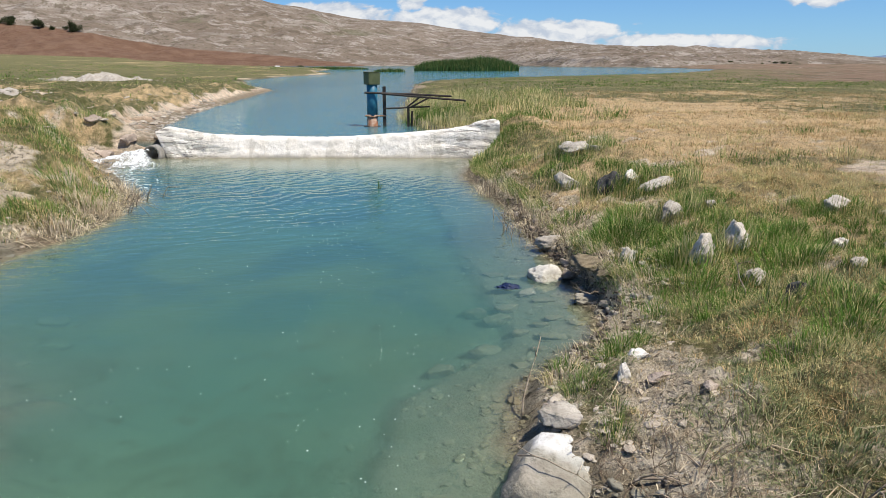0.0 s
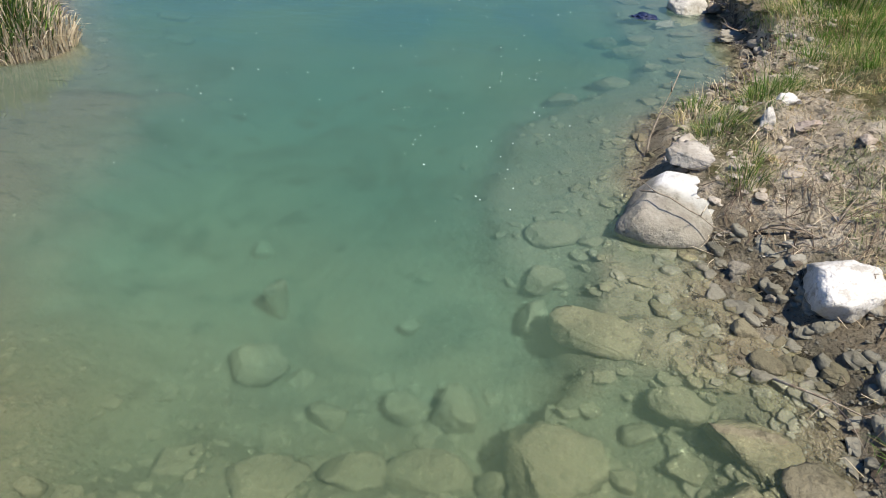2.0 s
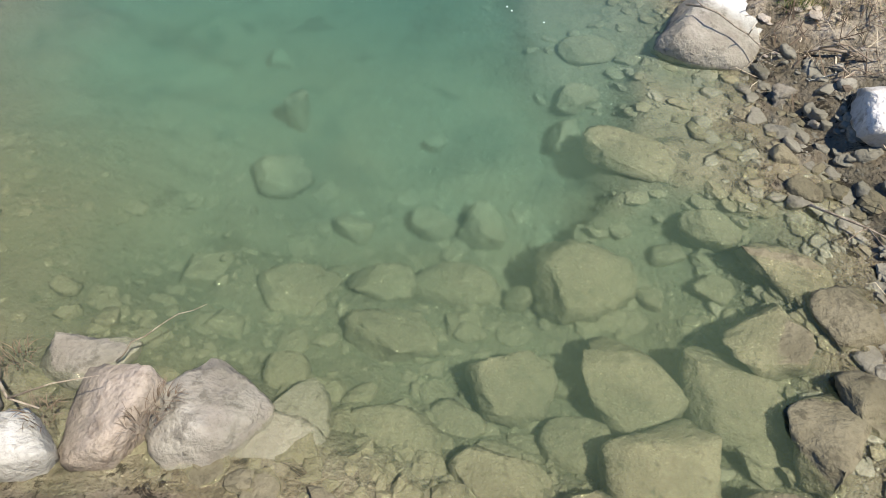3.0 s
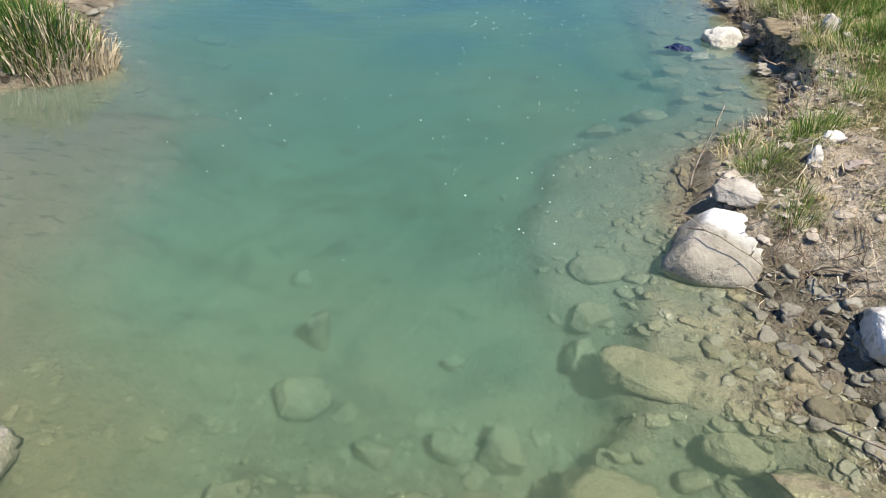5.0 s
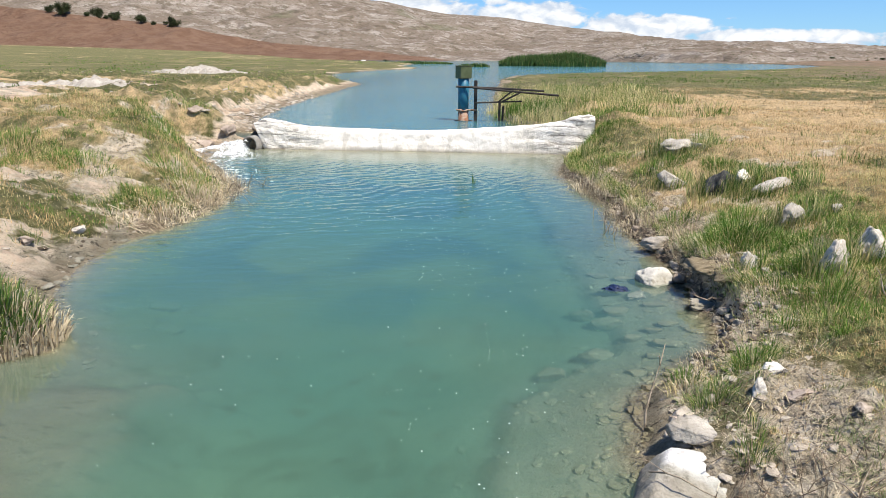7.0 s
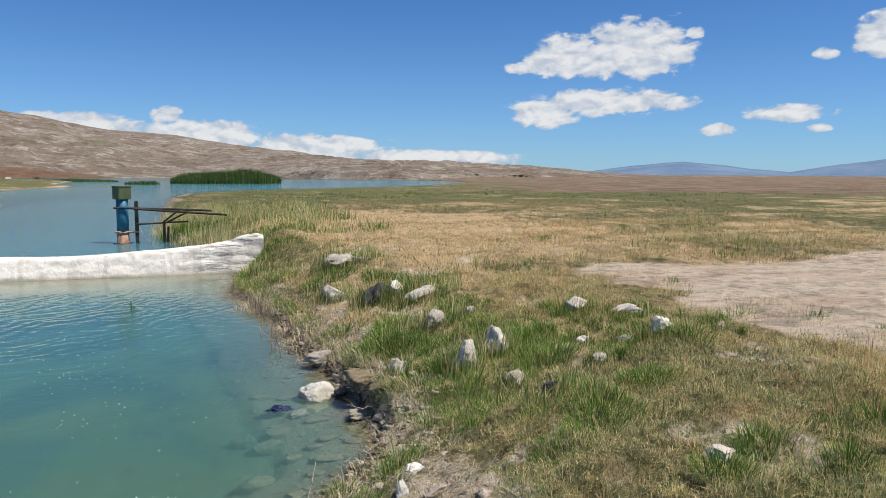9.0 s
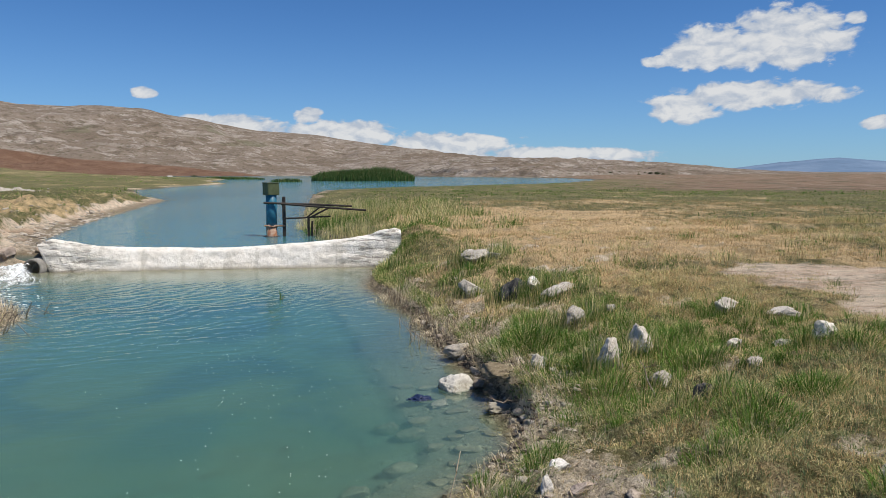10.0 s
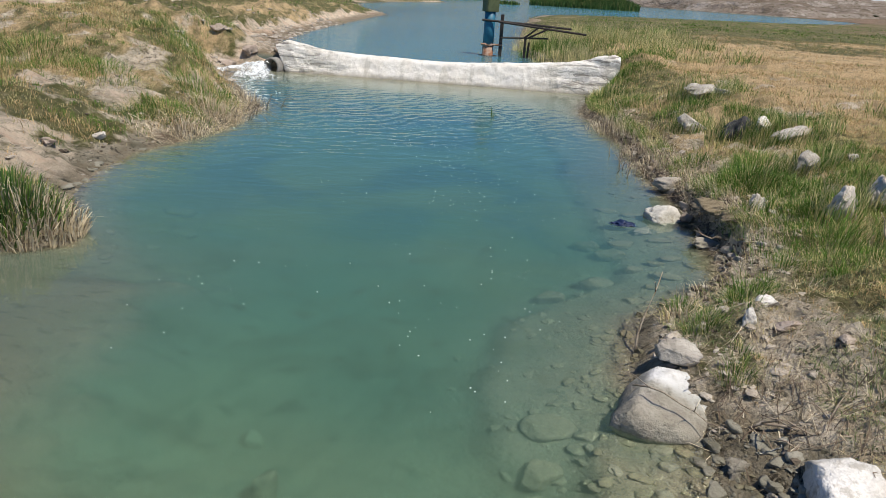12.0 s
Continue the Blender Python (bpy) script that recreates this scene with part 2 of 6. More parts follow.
# ---- materials ----
class Mat:
    """A node material with short helpers."""

    def __init__(self, name, rough=0.85, metal=0.0, spec=0.3):
        self.m = bpy.data.materials.new(name)
        self.m.use_nodes = True
        self.nt = self.m.node_tree
        self.b = self.nt.nodes["Principled BSDF"]
        self.b.inputs["Roughness"].default_value = rough
        self.b.inputs["Metallic"].default_value = metal
        self.b.inputs["Specular IOR Level"].default_value = spec
        self.geo = self.N("ShaderNodeNewGeometry")
        self.pos = self.geo.outputs["Position"]

    def N(self, kind):
        return self.nt.nodes.new(kind)

    def L(self, a, b):
        self.nt.links.new(a, b)

    def put(self, v, socket):
        if isinstance(v, tuple):
            socket.default_value = (*v, 1)[:len(socket.default_value)]
        elif isinstance(v, (int, float)):
            socket.default_value = v
        else:
            self.L(v, socket)

    def math(self, op, a, b=0.0):
        n = self.N("ShaderNodeMath")
        n.operation = op
        self.put(a, n.inputs[0])
        self.put(b, n.inputs[1])
        return n.outputs[0]

    def scaled(self, vec, s):
        n = self.N("ShaderNodeVectorMath")
        n.operation = "MULTIPLY"
        self.L(vec, n.inputs[0])
        n.inputs[1].default_value = s
        return n.outputs[0]

    def noise(self, scale, detail=4, rough=0.55, vec=None, distort=0.0):
        n = self.N("ShaderNodeTexNoise")
        n.inputs["Scale"].default_value, n.inputs["Detail"].default_value = scale, detail
        n.inputs["Roughness"].default_value, n.inputs["Distortion"].default_value = rough, distort
        self.L(self.pos if vec is None else vec, n.inputs["Vector"])
        return n.outputs[0]

    def step(self, v, a, b, lo=0.0, hi=1.0):
        n = self.N("ShaderNodeMapRange")
        n.interpolation_type = "SMOOTHSTEP"
        self.put(v, n.inputs[0])
        for i, q in zip((1, 2, 3, 4), (a, b, lo, hi)):
            n.inputs[i].default_value = q
        return n.outputs[0]

    def mix(self, f, a, b, blend="MIX"):
        n = self.N("ShaderNodeMix")
        n.data_type, n.blend_type = "RGBA", blend
        n.clamp_factor = True
        self.put(f, n.inputs[0])
        self.put(a, n.inputs[6])
        self.put(b, n.inputs[7])
        return n.outputs[2]

    def attr(self, name):
        n = self.N("ShaderNodeAttribute")
        n.attribute_name = name
        return n.outputs["Fac"]

    def z(self):
        n = self.N("ShaderNodeSeparateXYZ")
        self.L(self.pos, n.inputs[0])
        return n.outputs[2], n.outputs[1]

    def east(self):
        n = self.N("ShaderNodeSeparateXYZ")
        self.L(self.pos, n.inputs[0])
        return n.outputs[0]

    def bump(self, h, strength, dist=0.02):
        n = self.N("ShaderNodeBump")
        n.inputs["Strength"].default_value, n.inputs["Distance"].default_value = strength, dist
        self.L(h, n.inputs["Height"])
        self.L(n.outputs[0], self.b.inputs["Normal"])
        return n.outputs[0]

    def color(self, c):
        self.put(c, self.b.inputs["Base Color"])
        return self

    def silt(self, c, clear=3.9, deep=(0.062, 0.148, 0.108), dust=0.5, shore=(0.115, 0.112, 0.075), soaked=0.43, weed=0.5, line=0.0):
        """Paints the haze of milky, silty water into the base colour: thicker with depth, bluer farther off."""
        z, y = self.z()
        level = self.math("MULTIPLY", self.math("GREATER_THAN", y, WEIR_Y), UP)
        depth = self.math("MAXIMUM", self.math("SUBTRACT", level, z), 0.0)
        dry_z = self.math("SUBTRACT", z, line)
        f = self.math("SUBTRACT", 1.0, self.math("POWER", math.exp(-clear), depth))
        wet = self.step(self.math("ADD", self.math("SUBTRACT", self.math("SUBTRACT", dry_z, level), self.math("MULTIPLY", self.step(y, 3.0, 4.0, 0.08, 0.0), self.step(self.east(), 0.2, 0.6))), self.math("MULTIPLY", self.math("SUBTRACT", self.noise(5.0, 3), 0.5), 0.16)), 0.03, 0.18)
        damp = self.mix(wet, self.mix(1.0, c, (soaked, soaked, soaked * 0.93), "MULTIPLY"), c)
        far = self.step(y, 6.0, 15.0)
        cloud = self.step(self.noise(0.9, 3, 0.5), 0.35, 0.7)
        off = self.step(self.math("ADD", y, self.math("MULTIPLY", self.noise(1.1, 3), 0.8)), 2.1, 3.6)
        thin = self.mix(off, self.mix(cloud, (0.085, 0.105, 0.06), (0.108, 0.118, 0.065)), (0.105, 0.165, 0.125))
        grey = self.math("MULTIPLY", self.step(self.east(), -3.2, -2.1, 1.0, 0.0), self.step(y, 4.4, 5.6, 1.0, 0.0))
        thin = self.mix(grey, thin, (0.106, 0.128, 0.092))
        tone = self.mix(self.math("MULTIPLY", self.step(depth, 0.10, 0.45), self.math("ADD", self.math("MULTIPLY", off, 0.85), 0.15)), thin, deep)
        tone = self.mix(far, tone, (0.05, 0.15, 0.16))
        # sandy tint before the weir, which also paints in the white wall's reflection
        sand_and_reflection = self.math("MULTIPLY", self.math("MULTIPLY", self.step(y, 14.6, 16.2), self.math("LESS_THAN", y, WEIR_Y)), self.step(depth, 0.0, 0.03))
        tone = self.mix(self.math("MULTIPLY", sand_and_reflection, 0.75), tone, (0.20, 0.21, 0.155))
        damp = self.mix(self.step(depth, 0.0, 0.12, 0.0, dust), damp, self.mix(off, shore, (0.135, 0.145, 0.108)))
        damp = self.mix(self.step(self.noise(3.2, 5, 0.65), 0.45, 0.68, 0.0, weed), damp, (0.09, 0.095, 0.06))
        under = self.math("MULTIPLY", grey, self.step(depth, 0.0, 0.06))
        damp = self.mix(self.math("MULTIPLY", under, 0.75), damp, (0.122, 0.125, 0.094))
        flecks = self.step(self.noise(9.0, 3, 0.6, self.scaled(self.pos, (0.55, 1.5, 1)), 0.5), 0.57, 0.66, 0.0, 0.75)
        damp = self.mix(self.math("MULTIPLY", under, flecks), damp, (0.045, 0.045, 0.034))
        damp = self.mix(self.math("MULTIPLY", sand_and_reflection, 0.8), damp, (0.34, 0.30, 0.22))
        return self.mix(f, damp, tone)


def limestone(name, light, dark, stain, under=False, soaked=0.6, line=0.0):
    k = Mat(name, 0.9, 0, 0.2)
    n1, n2, n3 = k.noise(3.5, 6, 0.6), k.noise(14, 5, 0.65), k.noise(60, 3, 0.6)
    c = k.mix(k.step(n1, 0.42, 0.62), dark, light)
    c = k.mix(k.step(n2, 0.53, 0.66, 0, 0.75), c, stain)
    c = k.mix(k.step(n3, 0.45, 0.7, 0, 0.4), c, (light[0] * 0.55, light[1] * 0.52, light[2] * 0.48))
    c = k.mix(k.attr("bleached"), c, k.mix(k.step(n2, 0.45, 0.7), (0.80, 0.79, 0.77), (0.66, 0.64, 0.60)))
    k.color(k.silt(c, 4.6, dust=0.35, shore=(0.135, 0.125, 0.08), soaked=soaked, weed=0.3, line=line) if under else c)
    h = k.math("ADD", k.math("MULTIPLY", n2, 0.9), k.math("MULTIPLY", n3, 0.25))
    k.bump(k.math("MULTIPLY", h, k.step(k.z()[0], -0.3, 0.03, 0.85, 1.0)) if under else h, 0.9, 0.03)
    return k.m


ROCK_WHITE = limestone("chalky_limestone", (0.76, 0.71, 0.63), (0.56, 0.50, 0.43), (0.20, 0.175, 0.14), True)
ROCK_BLEACH = limestone("bleached_limestone", (0.82, 0.79, 0.74), (0.70, 0.665, 0.61), (0.42, 0.38, 0.32), True)
ROCK_GREY = limestone("grey_limestone", (0.58, 0.54, 0.47), (0.40, 0.36, 0.31), (0.19, 0.17, 0.14), True)
ROCK_DARK = limestone("dark_basalt", (0.09, 0.09, 0.09), (0.05, 0.05, 0.05), (0.14, 0.13, 0.11))
ROCK_SUNK = limestone("silted_stone", (0.40, 0.355, 0.25), (0.27, 0.24, 0.165), (0.13, 0.115, 0.08), True, 0.6, 0.15)
MUDSTONE = limestone("muddy_stone", (0.47, 0.44, 0.37), (0.34, 0.32, 0.265), (0.19, 0.175, 0.14), True)
CHALK_HEAP = limestone("dug_out_chalk", (0.50, 0.46, 0.40), (0.38, 0.34, 0.29), (0.25, 0.22, 0.18))
CLOD = limestone("sandy_clod", (0.54, 0.48, 0.40), (0.42, 0.365, 0.295), (0.25, 0.21, 0.165))
ROCK_PINK = limestone("pinkish_limestone", (0.55, 0.46, 0.38), (0.42, 0.34, 0.28), (0.32, 0.25, 0.20), True)


def ground_material():
    k = Mat("bank_soil_and_turf", 0.95, 0, 0.15)
    fine, mid, big = k.noise(45, 5, 0.65), k.noise(7, 5, 0.6), k.noise(0.6, 4, 0.55)
    crumbs = k.noise(160, 3, 0.6)
    soil = k.mix(k.step(mid, 0.35, 0.65), (0.56, 0.46, 0.33), (0.76, 0.66, 0.51))
    soil = k.mix(k.step(fine, 0.52, 0.7, 0, 0.6), soil, (0.19, 0.15, 0.11))
    soil = k.mix(k.step(k.noise(11, 6, 0.7, None, 0.8), 0.55, 0.61, 0, 0.8), soil, (0.06, 0.048, 0.036))
    soil = k.mix(k.step(k.noise(19, 5, 0.65), 0.60, 0.66, 0, 0.7), soil, (0.62, 0.56, 0.47))
    pale = k.mix(k.step(mid, 0.35, 0.7), (0.82, 0.69, 0.53), (0.68, 0.55, 0.41))
    pale = k.mix(k.step(fine, 0.5, 0.75, 0, 0.5), pale, (0.33, 0.27, 0.20))
    pale = k.mix(k.step(k.noise(1.6, 6, 0.7, k.scaled(k.pos, (0.3, 1.2, 1)), 0.4), 0.46, 0.62, 0, 0.6), pale, (0.60, 0.41, 0.28))
    pale = k.mix(k.step(k.noise(8, 5, 0.7, k.scaled(k.pos, (0.5, 1.2, 1))), 0.57, 0.66, 0, 0.7), pale, (0.27, 0.21, 0.14))
    straw = k.mix(k.step(fine, 0.38, 0.72), (0.72, 0.53, 0.30), (0.41, 0.29, 0.155))
    green = k.mix(k.step(mid, 0.35, 0.68), (0.11, 0.105, 0.041), (0.28, 0.24, 0.115))
    green = k.mix(k.step(fine, 0.48, 0.72, 0, 0.5), green, (0.06, 0.06, 0.028))
    way = k.N("ShaderNodeSeparateXYZ")
    k.L(k.pos, way.inputs[0])
    green = k.mix(k.step(k.math("SUBTRACT", way.outputs[1], k.math("MULTIPLY", k.math("MINIMUM", way.outputs[0], 0.0), 1.3)), 9.0, 19.0), green, k.mix(k.step(mid, 0.35, 0.68), (0.10, 0.105, 0.036), (0.225, 0.20, 0.095)))
    red = k.mix(k.step(k.noise(0.35, 5, 0.6), 0.4, 0.62), (0.20, 0.125, 0.085), (0.27, 0.195, 0.135))
    red = k.mix(k.step(k.noise(0.22, 6, 0.7, k.scaled(k.pos, (1, 0.4, 1))), 0.50, 0.58, 0, 0.8), red, (0.10, 0.085, 0.05))
    red = k.mix(k.step(k.noise(0.5, 5, 0.7, k.scaled(k.pos, (1, 0.4, 1))), 0.58, 0.66, 0, 0.8), red, (0.42, 0.36, 0.29))
    tuft = k.noise(2.2, 5, 0.7, k.scaled(k.pos, (1, 0.45, 1)))
    drift = k.noise(0.25, 5, 0.65, k.scaled(k.pos, (1, 0.5, 1)))
    mottle = k.math("ADD", k.math("MULTIPLY", k.math("SUBTRACT", tuft, 0.5), 1.5), k.math("MULTIPLY", k.math("SUBTRACT", drift, 0.5), 1.6))
    turf = k.mix(k.step(k.math("ADD", k.attr("dry"), mottle), 0.28, 0.72), green, straw)
    turf = k.mix(k.step(k.math("ADD", k.noise(1.1, 5, 0.7, k.scaled(k.pos, (1, 0.4, 1))), k.math("MULTIPLY", k.attr("dry"), -0.2)), 0.52, 0.62, 0, 0.55), turf, (0.075, 0.085, 0.03))
    turf = k.mix(k.step(k.noise(3.1, 4, 0.7), 0.60, 0.70, 0, 0.6), turf, (0.50, 0.43, 0.30))
    c = k.mix(k.attr("red"), turf, red)
    c = k.mix(k.step(k.math("ADD", k.attr("bare"), k.math("MULTIPLY", k.math("SUBTRACT", mid, 0.5), 0.9)), 0.3, 0.7), c, soil)
    c = k.mix(k.step(k.math("ADD", k.attr("pale"), k.math("MULTIPLY", k.math("SUBTRACT", mid, 0.5), 0.7)), 0.35, 0.65), c, pale)
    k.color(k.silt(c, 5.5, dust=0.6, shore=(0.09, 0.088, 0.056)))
    h = k.math("ADD", k.math("MULTIPLY", mid, 1.4), k.math("ADD", fine, k.math("MULTIPLY", crumbs, 0.3)))
    h = k.math("MULTIPLY", h, k.step(k.z()[0], -0.06, 0.04, 0.3, 1.0))
    k.bump(h, 1.0, 0.06)
    return k.m


def water_material(name, ripple):
    k = Mat(name, 0.05)
    nt = k.nt
    nt.nodes.remove(k.b)
    p = k.scaled(k.pos, (1.0, 1.7, 1.0))
    small, mid = k.noise(9, 3, 0.5, p), k.noise(2.6, 3, 0.5, p, 0.6)
    h = k.math("ADD", k.math("MULTIPLY", small, 0.28 * ripple), k.math("MULTIPLY", mid, ripple))
    if name.startswith("pool"):
        # rings that spread from the outlet beside the weir
        off = k.N("ShaderNodeVectorMath")
        off.operation = "SUBTRACT"
        k.L(k.pos, off.inputs[0])
        off.inputs[1].default_value = (-7.0, 16.6, 0)
        w = k.N("ShaderNodeTexWave")
        w.wave_type, w.rings_direction = "RINGS", "SPHERICAL"
        w.inputs["Scale"].default_value, w.inputs["Distortion"].default_value = 1.0, 16.0
        w.inputs["Detail"].default_value, w.inputs["Detail Scale"].default_value = 3.0, 0.8
        k.L(off.outputs[0], w.inputs["Vector"])
        ln = k.N("ShaderNodeVectorMath")
        ln.operation = "LENGTH"
        k.L(off.outputs[0], ln.inputs[0])
        near = k.step(ln.outputs["Value"], 2.0, 14.0, 1.0, 0.0)
        h = k.math("ADD", h, k.math("MULTIPLY", k.math("MULTIPLY", w.outputs["Fac"], near), 0.30))
        h = k.math("MULTIPLY", h, k.math("ADD", 0.25, near))
        h = k.math("MULTIPLY", h, k.step(k.z()[1], 14.2, 16.4, 1.0, 0.06))
    bump = k.N("ShaderNodeBump")
    bump.inputs["Strength"].default_value, bump.inputs["Distance"].default_value = 0.48, 0.06
    k.L(h, bump.inputs["Height"])
    gloss = k.N("ShaderNodeBsdfGlossy")
    gloss.inputs["Roughness"].default_value = 0.04
    k.L(bump.outputs[0], gloss.inputs["Normal"])
    slight = k.N("ShaderNodeBump")
    slight.inputs["Strength"].default_value, slight.inputs["Distance"].default_value = 0.12, 0.06
    k.L(h, slight.inputs["Height"])
    clear = k.N("ShaderNodeBsdfRefraction")
    clear.inputs["Color"].default_value = (0.93, 0.97, 0.95, 1)
    clear.inputs["IOR"].default_value, clear.inputs["Roughness"].default_value = 1.33, 0.2
    k.L(slight.outputs[0], clear.inputs["Normal"])
    milk = k.N("ShaderNodeBsdfDiffuse")
    deep = k.attr("depth")
    if name.startswith("pool"):
        tone = k.mix(k.step(k.noise(0.35, 3, 0.5), 0.35, 0.65), (0.058, 0.138, 0.102), (0.083, 0.156, 0.103))
        tone = k.mix(k.step(deep, 0.10, 0.48), k.mix(k.step(k.z()[1], 1.9, 3.4), (0.11, 0.155, 0.09), (0.095, 0.16, 0.125)), tone)
        tone = k.mix(k.step(k.z()[1], 1.7, 3.7), k.mix(k.step(k.noise(0.9, 3), 0.35, 0.65), (0.132, 0.195, 0.117), (0.152, 0.20, 0.112)), tone)
        grey = k.math("MULTIPLY", k.step(k.east(), -3.4, -1.6, 0.7, 0.0), k.step(k.z()[1], 4.2, 5.8, 1.0, 0.0))
        tone = k.mix(grey, tone, (0.108, 0.142, 0.106))
        spots = k.step(k.noise(4.2, 2, 0.5, None, 0.4), 0.62, 0.70, 0.0, 0.45)
        tone = k.mix(k.math("MULTIPLY", spots, k.step(k.z()[1], 5.0, 8.0, 1.0, 0.3)), tone, (0.055, 0.09, 0.062))
        murk = k.math("MULTIPLY", k.step(k.noise(1.7, 5, 0.65, None, 0.5), 0.46, 0.64, 0, 0.55), k.step(k.z()[1], 2.5, 6.5, 1.0, 0.35))
        tone = k.mix(murk, tone, (0.055, 0.095, 0.065))
        tone = k.mix(k.step(k.z()[1], 5.0, 13.0), tone, (0.066, 0.176, 0.156))
        drift = k.math("MULTIPLY", k.step(k.noise(0.5, 4, 0.6, None, 0.7), 0.46, 0.62, 0.0, 0.6), k.math("MULTIPLY", k.step(k.z()[1], 4.5, 7.5), k.step(k.z()[1], 12.5, 15.0, 1.0, 0.0)))
        tone = k.mix(drift, tone, (0.036, 0.105, 0.118))
        # pale tint before the weir imitates the wall's reflection on the water
        tone = k.mix(k.step(k.z()[1], 15.0, 16.6, 0.0, 0.6), tone, (0.22, 0.23, 0.17))
    else:
        tone = k.mix(k.step(k.noise(0.08, 4, 0.55, k.scaled(k.pos, (1, 0.3, 1))), 0.35, 0.65), (0.075, 0.225, 0.265), (0.13, 0.285, 0.305))
    k.L(tone, milk.inputs[0])
    body = k.N("ShaderNodeMixShader")
    k.L(k.math("ADD", k.math("MULTIPLY", k.math("SUBTRACT", 1.0, k.math("POWER", 0.07, deep)), 0.66), k.math("MULTIPLY", k.step(k.z()[1], 2.9, 4.2, 0.06, 0.2), k.step(deep, 0.0, 0.08))), body.inputs[0])
    k.L(clear.outputs[0], body.inputs[1])
    k.L(milk.outputs[0], body.inputs[2])
    fr = k.N("ShaderNodeFresnel")
    fr.inputs["IOR"].default_value = 1.33
    k.L(bump.outputs[0], fr.inputs["Normal"])
    mix = k.N("ShaderNodeMixShader")
    k.L(k.math("MULTIPLY", fr.outputs[0], 1.0 if name.startswith("pool") else 0.8), mix.inputs[0])
    k.L(body.outputs[0], mix.inputs[1])
    k.L(gloss.outputs[0], mix.inputs[2])
    k.L(mix.outputs[0], nt.nodes["Material Output"].inputs[0])
    return k.m


def blade_material(name, cols, rough=0.75, pale=0.24):
    k = Mat(name, rough, 0, 0.15)
    isl = k.geo.outputs["Random Per Island"]
    c = k.mix(isl, cols[0], cols[1])
    c = k.mix(k.step(k.math("FRACT", k.math("MULTIPLY", isl, 7.31)), 0.96 - pale, 1.04 - pale), c, cols[2])
    c = k.mix(k.step(k.noise(0.8, 3), 0.4, 0.65, 0, 0.5), c, cols[1])
    k.color(c)
    glow = k.N("ShaderNodeBsdfTranslucent")
    k.L(c, glow.inputs[0])
    both = k.N("ShaderNodeMixShader")
    both.inputs[0].default_value = 0.22
    k.L(k.b.outputs[0], both.inputs[1])
    k.L(glow.outputs[0], both.inputs[2])
    k.L(both.outputs[0], k.nt.nodes["Material Output"].inputs[0])
    return k.m


def plain(name, a, b, scale, rough=0.8, metal=0.0, bump=0.3, spec=0.3):
    k = Mat(name, rough, metal, spec)
    n1, n2 = k.noise(scale, 5, 0.6), k.noise(scale * 6, 3, 0.6)
    c = k.mix(k.step(n1, 0.35, 0.65), a, b)
    c = k.mix(k.step(n2, 0.5, 0.75, 0, 0.35), c, (b[0] * 0.6, b[1] * 0.6, b[2] * 0.6))
    k.color(c)
    k.bump(k.math("ADD", n1, k.math("MULTIPLY", n2, 0.5)), bump, 0.02)
    return k.m


def weir_material():
    k = Mat("limewashed_render", 0.92, 0, 0.2)
    n1, n2 = k.noise(2.2, 5, 0.6), k.noise(18, 5, 0.65)
    drip = k.noise(3.2, 4, 0.6, k.scaled(k.pos, (1, 1, 0.12)))
    strata = k.noise(4.5, 6, 0.75, k.scaled(k.pos, (0.4, 0.4, 2.4)), 0.8)
    z, y = k.z()
    c = k.mix(k.step(n1, 0.35, 0.7), (0.82, 0.785, 0.72), (0.72, 0.67, 0.59))
    c = k.mix(k.step(drip, 0.53, 0.64, 0, 0.55), c, (0.45, 0.42, 0.36))
    c = k.mix(k.step(n2, 0.55, 0.68, 0, 0.35), c, (0.40, 0.37, 0.32))
    c = k.mix(k.math("MULTIPLY", k.step(strata, 0.52, 0.575, 0, 0.9), k.attr("worn")), c, (0.30, 0.27, 0.23))
    c = k.mix(k.step(k.math("ADD", z, k.math("MULTIPLY", n2, 0.12)), 0.05, 0.16, 0.75, 0.0), c, (0.33, 0.29, 0.22))
    k.color(c)
    k.bump(k.math("ADD", k.math("MULTIPLY", strata, k.math("MULTIPLY", k.attr("worn"), -1.6)), k.math("MULTIPLY", n2, 0.3)), 0.8, 0.05)
    return k.m


